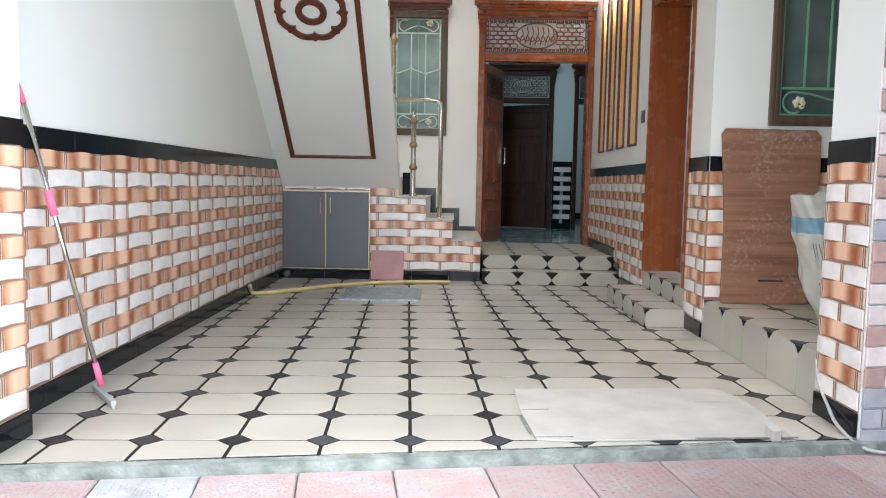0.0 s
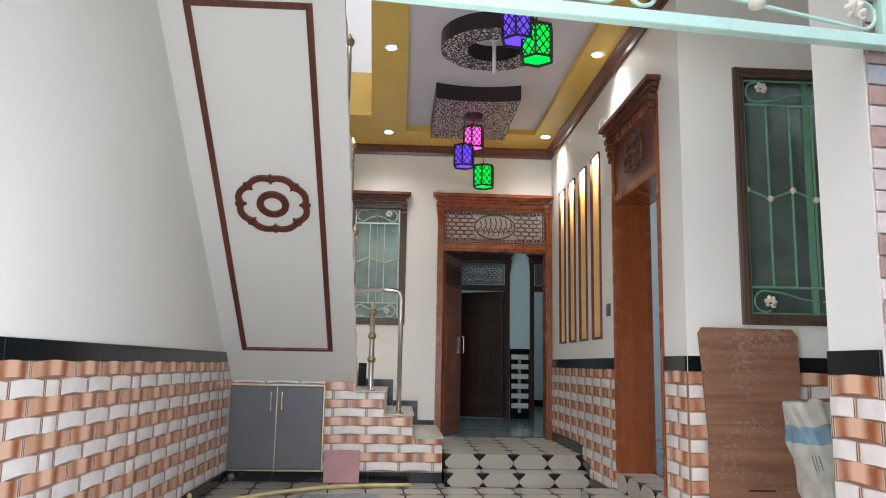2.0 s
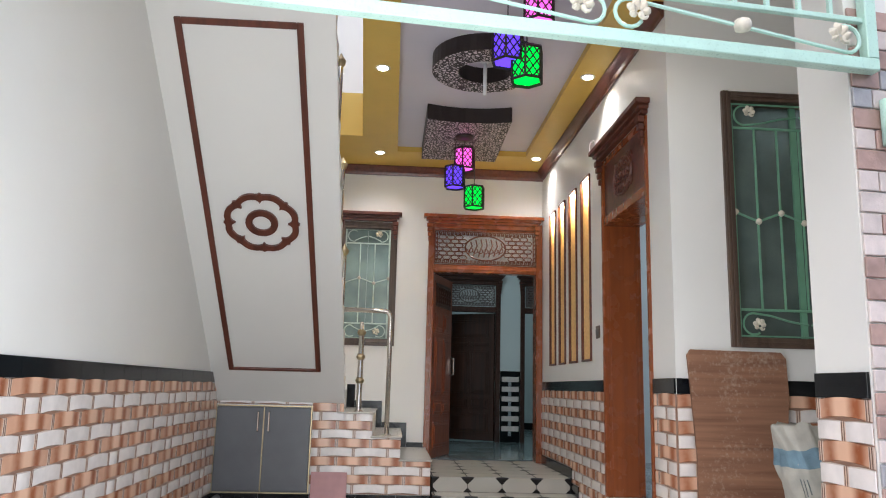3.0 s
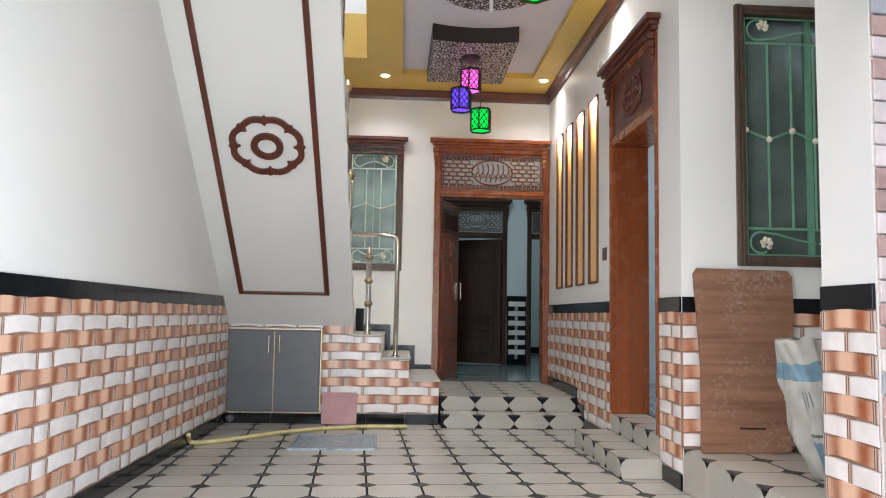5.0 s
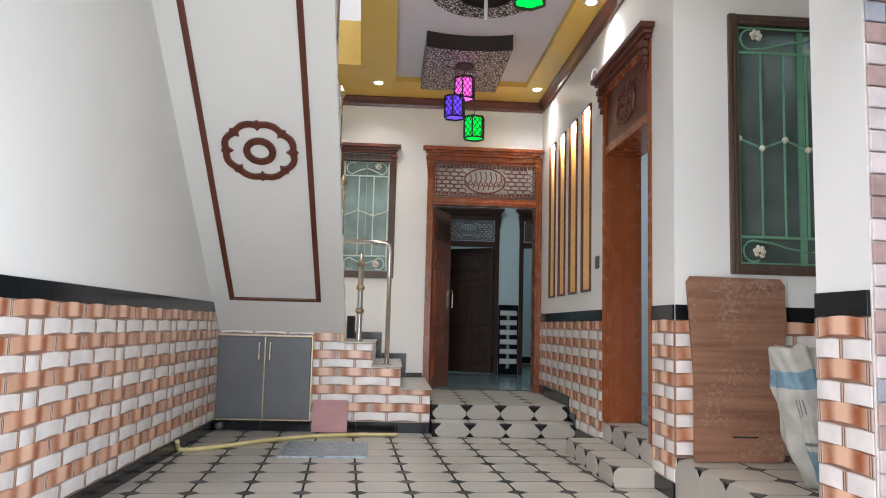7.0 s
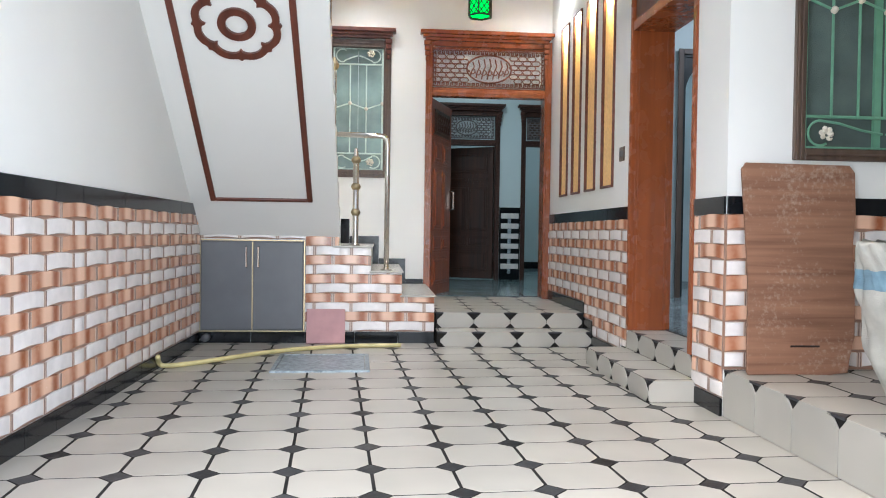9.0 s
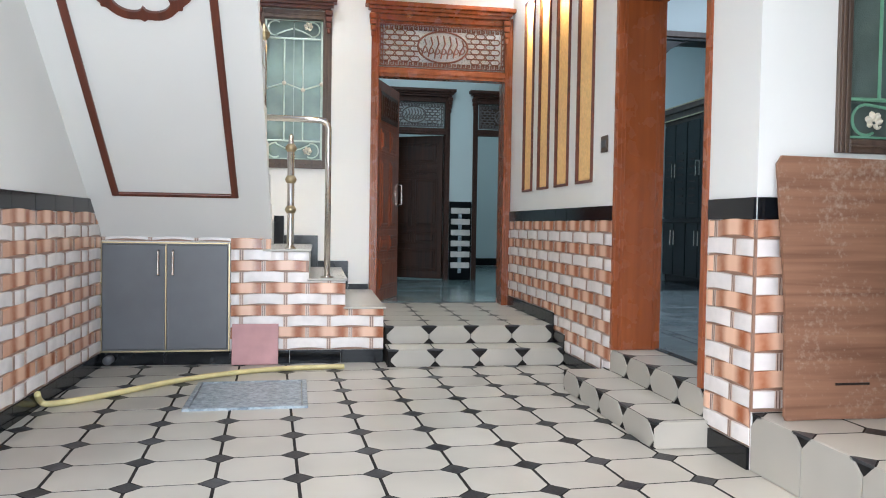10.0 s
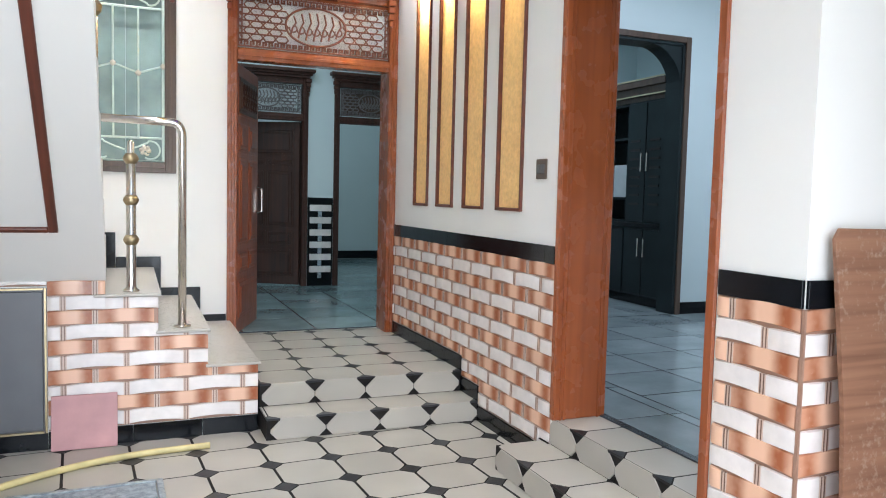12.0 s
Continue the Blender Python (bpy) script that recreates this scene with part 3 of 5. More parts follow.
# ---- cupboard under the stairs ----
def cupboard():
    c = thing("under_stair_cupboard", "dark grey two-door cupboard with gold edging under the stairs", "cupboard")
    x0, x1, z0, z1, y = -1.735, -0.833, 0.10, 0.900, 7.69
    part("carcass", box(x0, x1, y - 0.006, y + 0.3, z0, z1), GREYPANEL, c)
    mid = (x0 + x1) / 2
    for a, b in ((x0 + 0.018, mid - 0.006), (mid + 0.006, x1 - 0.018)):
        d = part("door", box(a, b, y - 0.022, y - 0.006, z0 + 0.02, z1 - 0.02, bevel=0.003), GREYPANEL, c, "matt grey laminate door")
        hx = b - 0.045 if a < mid - 0.1 else a + 0.045
        part("handle", tube([(hx, y - 0.022, 0.66), (hx, y - 0.045, 0.665), (hx, y - 0.045, 0.835), (hx, y - 0.022, 0.84)], 0.009, sides=8), STEEL, d, "slim steel bar handle")
    for b in ((x0, x0 + 0.010, z0, z1), (x1 - 0.010, x1, z0, z1), (mid - 0.004, mid + 0.004, z0 + 0.018, z1 - 0.018)):
        part("edge_trim", box(b[0], b[1], y - 0.026, y - 0.006, b[2], b[3]), BRASS, c, "gold metal edging")
    for za, zb in ((z0, z0 + 0.010), (z1 - 0.010, z1)):
        part("edge_trim", box(x0 + 0.016, x1 - 0.016, y - 0.026, y - 0.006, za, zb), BRASS, c, "gold metal edging")
    return c


cupboard()


# ---- doors ----
def fret_panel(parent, x0, x1, z0, z1, y, wood_mat, pane_mat):
    """Fretwork over a pane: a key border, hexagon bars, and an oval of scrollwork in the middle. Built in the x-z plane."""
    part("pane", box(x0, x1, y + 0.012, y + 0.016, z0, z1), pane_mat, parent, "frosted pane behind the fretwork")
    bm = bmesh.new()
    w, h = x1 - x0, z1 - z0
    k, t = 0.046, 0.011
    bar = lambda a, b, c, d: box(a, b, y - 0.006, y + 0.012, c, d, bm)
    n = max(4, int(w / k))
    kk = w / n
    for i in range(n):
        a = x0 + i * kk
        for zb, s in ((z0, 1), (z1, -1)):
            za = zb + s * 0.006
            def q(p0, p1, q0, q1):
                bar(min(p0, p1), max(p0, p1), min(q0, q1), max(q0, q1))
            q(a, a + t, za, za + s * k)
            q(a, a + kk * 0.72, za + s * (k - t), za + s * k)
            q(a + kk * 0.72 - t, a + kk * 0.72, za + s * k * 0.4, za + s * k)
            q(a + kk * 0.36, a + kk * 0.72, za + s * k * 0.4, za + s * (k * 0.4 + t))
            q(a, a + kk, za, za + s * t)
    m = max(2, int((h - 2 * k) / k))
    hh = (h - 2 * k) / m
    for i in range(m):
        zz = z0 + k + i * hh
        for xa, s in ((x0, 1), (x1, -1)):
            for u0, u1, v0, v1 in ((0, t, 0, hh), (0, k * 0.8, 0, t), (k * 0.8 - t, k * 0.8, 0, hh * 0.7), (k * 0.4, k * 0.8, hh * 0.7, hh * 0.7 + t)):
                a_, b_ = sorted((xa + s * u0, xa + s * u1))
                bar(a_, b_, zz + v0, zz + v1)
    # hexagon mesh
    zx0, zx1, zz0, zz1 = x0 + k, x1 - k, z0 + k + 0.012, z1 - k - 0.012
    mid, half = (x0 + x1) / 2, w * 0.2
    rows = 6
    rh = (zz1 - zz0) / rows
    cw = rh * 2.0
    for r in range(rows):
        zc = zz0 + (r + 0.5) * rh
        nx = int((zx1 - zx0) / cw)
        for c in range(nx + 1):
            xc = zx0 + (c + (0.5 if r % 2 else 0)) * cw
            if xc + cw * 0.5 > zx1 + 0.01 or abs(xc - mid) < half:
                continue
            hexa = [(xc - cw * .5, y, zc), (xc - cw * .3, y, zc + rh * .5), (xc + cw * .3, y, zc + rh * .5), (xc + cw * .5, y, zc), (xc + cw * .3, y, zc - rh * .5), (xc - cw * .3, y, zc - rh * .5)]
            tube(hexa, 0.0072, bm, 4, True)
    # oval with scrolls
    ce = (z0 + z1) / 2
    ov = [(mid + half * math.cos(a), y, ce + (h / 2 - k - 0.01) * math.sin(a)) for a in [2 * math.pi * i / 28 for i in range(28)]]
    tube(ov, 0.009, bm, 5, True)
    for i in range(-3, 4):
        xx = mid + i * half * 0.25
        hgt = (h / 2 - k - 0.02) * math.sqrt(max(0.1, 1 - (i / 4) ** 2)) * 0.8
        tube([(xx - 0.02, y, ce - hgt), (xx - 0.005, y, ce - hgt * 0.3), (xx + 0.022, y, ce + hgt * 0.3), (xx + 0.005, y, ce + hgt)], 0.0075, bm, 5)
        tube([(xx + 0.03 * math.cos(a), y, ce - hgt * 0.35 + 0.028 * math.sin(a)) for a in [radians(v) for v in range(-200, 90, 36)]], 0.006, bm, 5)
    part("fretwork", bm, wood_mat, parent, "carved fretwork with an oval of scrolls")


def hood(parent, x0, x1, z, y, mat):
    """A stepped cornice and two carved brackets over a frame."""
    bm = bmesh.new()
    for i, (o, a, b) in enumerate(((0.02, 0.0, 0.03), (0.045, 0.03, 0.06), (0.075, 0.06, 0.10))):
        box(x0 - o, x1 + o, y - 0.03 - o, y + 0.02, z + a, z + b, bm, 0.004)
    part("cornice", bm, mat, parent, "stepped wooden cornice")
    for xa in (x0, x1):
        bm = bmesh.new()
        for j in range(4):
            s = 0.035 - 0.006 * j
            box(xa - s, xa + s, y - 0.055 + 0.008 * j, y, z - 0.055 * (j + 1), z - 0.055 * j - 0.006, bm, 0.006)
        part("bracket", bm, mat, parent, "small carved bracket")


def frame_parts(parent, x0, x1, z0, z1, zt, y, depth, mat, w=0.075):
    """Jambs, head and a transom bar of a door frame in the x-z plane; the face is at y."""
    for xa, xb, s in ((x0, x0 + w, 1), (x1 - w, x1, -1)):
        bm = box(xa, xb, y, y + depth, z0, z1, None, 0.004)
        for q in (0.2, 0.5, 0.8):
            xc = xa + (xb - xa) * q
            box(xc - 0.007, xc + 0.007, y - 0.01, y + 0.004, z0, z1, bm, 0.003)
        part("jamb", bm, mat, parent)
    bm = box(x0 + w, x1 - w, y, y + depth, z1 - w, z1, None, 0.004)
    box(x0 + w, x1 - w, y - 0.008, y + 0.004, z1 - w * 0.6, z1 - w * 0.4, bm)
    part("head", bm, mat, parent)
    bm = box(x0 + w, x1 - w, y, y + depth, zt, zt + 0.085, None, 0.004)
    box(x0 + w, x1 - w, y - 0.012, y + 0.004, zt + 0.03, zt + 0.055, bm, 0.003)
    part("transom_bar", bm, mat, parent)


def leaf(parent, w, h, m, mat, handle=True, side=1):
    """A panelled door leaf, hinged at local x = 0, reaching along +x, thickness along y."""
    d = part("leaf", box(0, w, 0, 0.04, 0, h, None, 0.004), mat, parent)
    d.matrix_basis = m
    cols = [(0.09, w / 2 - 0.025), (w / 2 + 0.025, w - 0.09)]
    rows = [(0.12, 0.42, 1), (0.50, 0.66, 0), (0.74, 1.42, 0), (1.50, h - 0.47, 0), (h - 0.39, h - 0.1, 1)]
    for za, zb, whole in rows:
        for a, b in ([(0.09, w - 0.09)] if whole else cols):
            bm = bmesh.new()
            for yy in (-0.012, 0.036):
                box(a, b, yy, yy + 0.016, za, zb, bm, 0.010)
                box(a + 0.035, b - 0.035, yy - 0.008, yy + 0.024, za + 0.035, zb - 0.035, bm, 0.008)
            if whole and za > 1:
                for i in range(6):
                    for j in range(2):
                        cx_, cz_ = a + 0.05 + (b - a - 0.1) * (i + 0.5) / 6, za + 0.05 + (zb - za - 0.1) * (j + 0.5) / 2
                        tube([(cx_ + 0.03 * math.cos(t), -0.022, cz_ + 0.05 * math.sin(t)) for t in [0.8 * q for q in range(8)]], 0.008, bm, 4)
            part("panel", bm, DARKLEAF if whole and za > 1 else mat, d, "dark carved panel" if whole else "raised panel")
            part("panel_moulding", box(a - 0.022, b + 0.022, -0.004, 0.044, za - 0.022, zb + 0.022, None, 0.003), mat, d, "dark moulding round the panel")
    if handle:
        hx = w - 0.05
        part("handle", tube([(hx, 0.04, 0.98), (hx, 0.09, 0.99), (hx, 0.09, 1.19), (hx, 0.04, 1.20)], 0.011), STEEL, d, "steel pull handle")
        part("lock", box(hx - 0.02, hx + 0.02, 0.038, 0.06, 0.84, 0.92, None, 0.005), STEEL, d, "steel lock")
        hx2 = w - 0.05
        part("handle", tube([(hx2, 0, 0.98), (hx2, -0.05, 0.99), (hx2, -0.05, 1.19), (hx2, 0, 1.20)], 0.011), STEEL, d, "steel pull handle")
    return d


def main_door():
    d = tagged(new("door_1"), "varnished reddish-brown double door standing open under a fretwork transom", "door", "", "structure")
    frame_parts(d, D1[0] - 0.01, D1[1] + 0.012, D1[2], D1[3] + 0.005, 2.47, NORTH - 0.02, 0.12, JAMBWOOD, 0.075)
    part("transom_board", box(D1[0] + 0.065, D1[1] - 0.063, NORTH + 0.03, NORTH + 0.05, 2.552, 3.01), JAMBWOOD, d)
    fret_panel(d, D1[0] + 0.068, D1[1] - 0.066, 2.572, 2.985, NORTH + 0.008, FRETWOOD, FROST)
    hood(d, D1[0] + 0.0, D1[1] - 0.06, 3.06, NORTH - 0.02, JAMBWOOD)
    leaf(d, 0.80, 2.19, pose(D1[0] + 0.07, NORTH + 0.11, LAND + 0.012, 0, 0, 69), DOORWOOD)
    part("reveal", box(D1[1] - 0.055, D1[1] - 0.002, NORTH + 0.10, N1 + 0.01, LAND, 2.49, None, 0.004), JAMBWOOD, d)
    part("reveal", box(D1[0] + 0.002, D1[0] + 0.02, NORTH + 0.10, N1 + 0.01, LAND, 2.49, None, 0.004), JAMBWOOD, d)
    return d


main_door()


def side_door():
    """Frame in the east wall, with a deep reveal; built in local x-z and turned."""
    d = tagged(new("door_2"), "varnished reddish-brown door frame with a carved panel above", "door frame", "", "structure")
    d.matrix_world = pose(EAST, D2[0], 0, 0, 0, 90)       # local x -> +y, local y -> -x
    w = D2[1] - D2[0]
    for xa, xb in ((0.0, 0.045), (w - 0.036, w)):
        bm = box(xa, xb, -0.312, 0.008, LAND, D2[3], None, 0.004)
        for q in (-0.285, -0.262, -0.05, -0.027):
            xf = xb - 0.002 if xa < 0.3 else xa - 0.006
            box(xf, xf + 0.008, q - 0.005, q + 0.005, LAND, 2.5, bm)
        part("jamb", bm, JAMBWOOD, d)
        bm = box(xa, xb, 0.009, 0.016, LAND, D2[3], None, 0.003)
        part("casing", bm, JAMBWOOD, d)
    part("head", box(0.046, w - 0.037, -0.312, 0.008, D2[3] - 0.05, D2[3], None, 0.004), JAMBWOOD, d)
    part("transom_bar", box(0.046, w - 0.037, -0.312, 0.008, 2.50, 2.57, None, 0.004), JAMBWOOD, d)
    part("carved_panel", box(0.055, w - 0.055, -0.04, -0.005, 2.57, D2[3] - 0.05), CARVEWOOD, d, "dark carved panel")
    bm = bmesh.new()
    rng = random.Random(4)
    for i in range(9):
        for j in range(3):
            cx, cz = w / 2 + 0.062 * (i - 4), 2.80 + 0.10 * (j - 1)
            s = rng.choice((-1, 1))
            if ((cx - w / 2) / 0.24) ** 2 + ((cz - 2.80) / 0.17) ** 2 > 1:
                continue
            tube([(cx + s * (0.045 - 0.004 * q) * math.cos(0.7 * q), 0.002, cz + (0.055 - 0.005 * q) * math.sin(0.7 * q)) for q in range(9)], 0.009, bm, 5)
    tube([(w / 2 + 0.22 * math.cos(a), 0.004, 2.80 + 0.15 * math.sin(a)) for a in [2 * math.pi * i / 24 for i in range(24)]], 0.013, bm, 5, True)
    part("carving", bm, CARVEWOOD, d, "scroll carving in low relief")
    # cornice and brackets; y grows towards the porch here
    bm = bmesh.new()
    for o, a, b in ((0.02, 0.0, 0.03), (0.045, 0.03, 0.06), (0.075, 0.06, 0.10)):
        box(-o, w + o, 0.0, 0.03 + o, 3.085 + a, 3.085 + b, bm, 0.004)
    part("cornice", bm, CARVEWOOD, d, "stepped wooden cornice")
    for xa in (0.03, w - 0.03):
        bm = bmesh.new()
        for j in range(4):
            s = 0.035 - 0.006 * j
            box(xa - s, xa + s, 0.02, 0.075 - 0.01 * j, 3.08 - 0.055 * (j + 1), 3.08 - 0.055 * j - 0.006, bm, 0.006)
        part("bracket", bm, CARVEWOOD, d, "small carved bracket")
    return d


side_door()


# ---- windows ----
def flower(parent, x, z, y, s=0.05, mat=None):
    """A small cast acanthus sprig."""
    bm = bmesh.new()
    # lobes fanned round a curled stem
    for k, (ang_, reach, wide) in enumerate(((20, 0.85, 0.34), (62, 1.0, 0.36), (105, 1.05, 0.36), (150, 0.95, 0.34), (198, 0.7, 0.28))):
        d = Vector((math.cos(radians(ang_)), 0, math.sin(radians(ang_))))
        c = Vector((x, y, z)) + d * s * reach * 0.62
        side = Vector((-d.z, 0, d.x))
        rim = [bm.verts.new(c + d * s * 0.46 * reach * math.cos(t) + side * s * wide * math.sin(t) + Vector((0, 0.004, 0))) for t in [2 * math.pi * i / 8 for i in range(8)]]
        top = bm.verts.new(c + d * s * 0.12 + Vector((0, -0.016 - 0.002 * k, 0)))
        bm.faces.new(rim)
        for i in range(8):
            bm.faces.new((rim[i], rim[(i + 1) % 8], top))
    tube([(x + s * q * 0.55 * math.cos(radians(250 + 90 * q)), y - 0.006, z + s * q * 0.9 * math.sin(radians(250 + 90 * q))) for q in (0.1, 0.35, 0.6, 0.85, 1.05)], [s * 0.2, s * 0.2, s * 0.17, s * 0.13, s * 0.06], bm, 6)
    return part("ornament", bm, mat or ORNAMENT, parent, "cream cast leaf ornament")


def window(name, X, y, face, glass, bars, hooded, label):
    """A wooden frame, glass and a wrought grille in the x-z plane, seen from -y."""
    x0, x1, z0, z1 = X
    d = tagged(new(name), label, "window", "", "structure")
    f = 0.034 if x1 - x0 > 0.9 else 0.05
    for a in ((x0 - 0.03, x0 + f, z0 - 0.03, z1 + 0.03), (x1 - f, x1 + 0.03, z0 - 0.03, z1 + 0.03)):
        bm = box(a[0], a[1], y - 0.02, y + 0.16, a[2], a[3], None, 0.004)
        for q in (0.25, 0.6):
            xc = a[0] + (a[1] - a[0]) * q
            box(xc - 0.006, xc + 0.006, y - 0.03, y - 0.016, a[2], a[3], bm, 0.002)
        part("frame_side", bm, WINWOOD, d, "brown moulded wooden frame")
    for za, zb in ((z0 - 0.03, z0 + f), (z1 - f, z1 + 0.03)):
        bm = box(x0 + f, x1 - f, y - 0.02, y + 0.16, za, zb, None, 0.004)
        box(x0 + f, x1 - f, y - 0.03, y - 0.016, (za + zb) / 2 - 0.006, (za + zb) / 2 + 0.006, bm, 0.002)
        part("frame_rail", bm, WINWOOD, d, "brown moulded wooden frame")
    gx0, gx1, gz0, gz1 = x0 + f, x1 - f, z0 + f, z1 - f
    n = 2
    for i in range(n):
        a, b = gx0 + (gx1 - gx0) * i / n, gx0 + (gx1 - gx0) * (i + 1) / n
        part("pane", box(a, b - 0.004, y + 0.10, y + 0.106, gz0, gz1), glass, d, "tinted textured glass pane")
    if x1 - x0 > 0.9:
        part("sash_bar", box((gx0 + gx1) / 2 - 0.02, (gx0 + gx1) / 2 + 0.02, y + 0.08, y + 0.12, gz0, gz1), GRILLE, d)
    # grille
    gy = y + 0.02
    g = tagged(part("grille", tube([(gx0 + 0.012, gy, gz0 + 0.012), (gx1 - 0.012, gy, gz0 + 0.012), (gx1 - 0.012, gy, gz1 - 0.012), (gx0 + 0.012, gy, gz1 - 0.012)], 0.013, sides=4, closed=True), bars, d), "green wrought window grille")
    band = 0.18
    for zz in (gz0 + band, gz1 - band):
        part("grille_rail", tube([(gx0 + 0.01, gy, zz), (gx1 - 0.01, gy, zz)], 0.009, sides=6), bars, g)
    nb = 6 if x1 - x0 > 0.9 else 3
    zm = (gz0 + gz1) / 2 + (0.0 if nb == 6 else 0.03)
    xs = [gx0 + 0.012 + (gx1 - gx0 - 0.024) * i / nb for i in range(nb + 1)]
    for i in range(1, nb):
        part("grille_bar", tube([(xs[i], gy, gz0 + band), (xs[i], gy, gz1 - band)], 0.008, sides=6), bars, g)
    zig = [(x, gy - 0.006, zm + (0.03 if i % 2 else -0.03) * (-1 if nb == 6 else 1)) for i, x in enumerate(xs)]
    part("zigzag_bar", tube(zig, 0.008, sides=6), bars, g)
    for x, _, z in zig:
        smooth(part("boss", lathe([(0.004, -0.022), (0.018, -0.012), (0.022, 0), (0.018, 0.012), (0.004, 0.022)], sides=8, at=(x, gy - 0.01, z)), ORNAMENT, g, "cream rosette boss"))
    half = (gx1 - gx0) / 2
    for zc, flip in ((gz0 + band / 2, 1), (gz1 - band / 2, -1)):
        for s, xe in ((1, gx0), (-1, gx1)):
            # a long bar that swings round into one curl with a leaf in it
            r = band / 2 - 0.022
            xc = xe + s * (0.035 + r)
            pts = [(xe + s * (half - 0.01), gy, zc), (xe + s * half * 0.72, gy, zc + flip * 0.02), (xe + s * half * 0.45, gy, zc + flip * r * 0.8)]
            pts += [(xc + s * r * math.cos(radians(a)), gy, zc + flip * r * math.sin(radians(a))) for a in range(80, 311, 16)]
            part("scroll", tube(pts, 0.007, sides=6), bars, g)
            if nb == 6 or s < 0:
                flower(g, xc + s * 0.035, zc - flip * 0.015, gy - 0.012, 0.05)
    if hooded:
        hood(d, x0, x1, z1 + 0.04, y - 0.01, TRIMWOOD)
    return d


window("window_1", W1, NORTH, -1, PALEGLASS, GRILLE_PALE, True, "pale green glass window with a wrought grille over the stairs")
window("window_2", W2, 4.95, -1, GREENGLASS, GRILLE, False, "dark green glass window with a green wrought grille")


# ---- ceiling ornaments ----
def ring_panel():
    o = thing("ceiling_ring", "round fretwork ceiling ring with a dark edge", "ceiling ornament")
    cx, cy, r0, r1, z0, z1 = 0.585, 6.12, 0.215, 0.435, 3.675, CEIL + 0.06
    n = 48
    bm = bmesh.new()
    A = [[bm.verts.new((cx + r * math.cos(2 * math.pi * i / n), cy + r * math.sin(2 * math.pi * i / n), z0 - 0.002)) for i in range(n)] for r in (r0 + 0.004, r1 - 0.004)]
    for i in range(n):
        j = (i + 1) % n
        bm.faces.new((A[0][i], A[1][i], A[1][j], A[0][j]))
    part("fretwork_face", bm, FRET, o, "black and white fretwork face")
    bm = bmesh.new()
    for r in (r0, r1):
        lo = [bm.verts.new((cx + r * math.cos(2 * math.pi * i / n), cy + r * math.sin(2 * math.pi * i / n), z0)) for i in range(n)]
        hi = [bm.verts.new((cx + r * math.cos(2 * math.pi * i / n), cy + r * math.sin(2 * math.pi * i / n), z1)) for i in range(n)]
        rim = (lo, hi)
        for i in range(n):
            j = (i + 1) % n
            bm.faces.new((lo[i], lo[j], hi[j], hi[i]))
        if r == r0:
            first = rim
    for i in range(n):
        j = (i + 1) % n
        bm.faces.new((first[0][i], lo[i], lo[j], first[0][j]))
    part("rim", bm, DARKWOOD_EDGE, o, "dark wooden rim")
    return o


ring_panel()


def curved_panel():
    o = thing("ceiling_panel", "fretwork ceiling panel with a concave dark edge", "ceiling ornament")
    z0, z1 = 3.66, CEIL + 0.06
    arcp = [(0.572 + 1.1 * math.sin(radians(a)), 6.22 + 1.1 * math.cos(radians(a)) - 0.02) for a in range(-22, 23, 4)]
    pts = [(0.155, 8.55)] + arcp + [(0.995, 8.55)]
    part("board", prism(pts, "z", z0, z1), DARKWOOD_EDGE, o, "dark wooden board edge")
    inset = [(0.575 + (x - 0.575) * 0.985, 7.7 + (y - 7.7) * 0.99) for x, y in pts]
    part("fretwork_face", prism(inset, "z", z0 - 0.004, z0 - 0.001), FRET, o, "black and white fretwork face")
    return o


curved_panel()

fan_rod = thing("fan_rod", "white ceiling fan down-rod without a fan", "fan rod")
smooth(part("rod", tube([(0.585, 6.1, 3.47), (0.585, 6.1, CEIL + 0.06)], 0.016, sides=10), WHITEPLASTIC, fan_rod))
smooth(part("cup", lathe([(0.02, 0), (0.06, 0.03), (0.065, 0.07)], at=(0.585, 6.1, CEIL - 0.01)), WHITEPLASTIC, fan_rod))


def lantern(parent, x, y, z, top, color, s=0.105):
    """A hexagonal fretwork lantern on a cord; z is its middle."""
    h = 0.105
    smooth(part("cord", tube([(x, y, z + h), (x, y, top)], 0.004, sides=6), DARKWOOD_EDGE, parent))
    six = lambda r, a=0: [(x + r * math.cos(radians(60 * i + 15 + a)), y + r * math.sin(radians(60 * i + 15 + a))) for i in range(6)]
    sh = part("shade", prism(six(s * 0.9), "z", z - h * 0.93, z + h * 0.93), LANTERN[color], parent, color + " glowing glass shade")
    bm = bmesh.new()
    c = six(s)
    for i in range(6):
        a, b = c[i], c[(i + 1) % 6]
        tube([(*a, z - h), (*a, z + h)], 0.008, bm, 5)
        for zz in (z - h, z + h):
            tube([(*a, zz), (*b, zz)], 0.010, bm, 5)
        for j in range(4):
            for k in range(6):
                t0, t1 = (j + 0.0) / 4, (j + 1.0) / 4
                za, zb = z - h + 2 * h * k / 6, z - h + 2 * h * (k + 1) / 6
                if (j + k) % 2:
                    za, zb = zb, za
                tube([(a[0] + (b[0] - a[0]) * t0, a[1] + (b[1] - a[1]) * t0, za), (a[0] + (b[0] - a[0]) * t1, a[1] + (b[1] - a[1]) * t1, zb)], 0.006, bm, 3)
    part("fret_cage", bm, DARKWOOD_EDGE, parent, "dark fretwork cage")


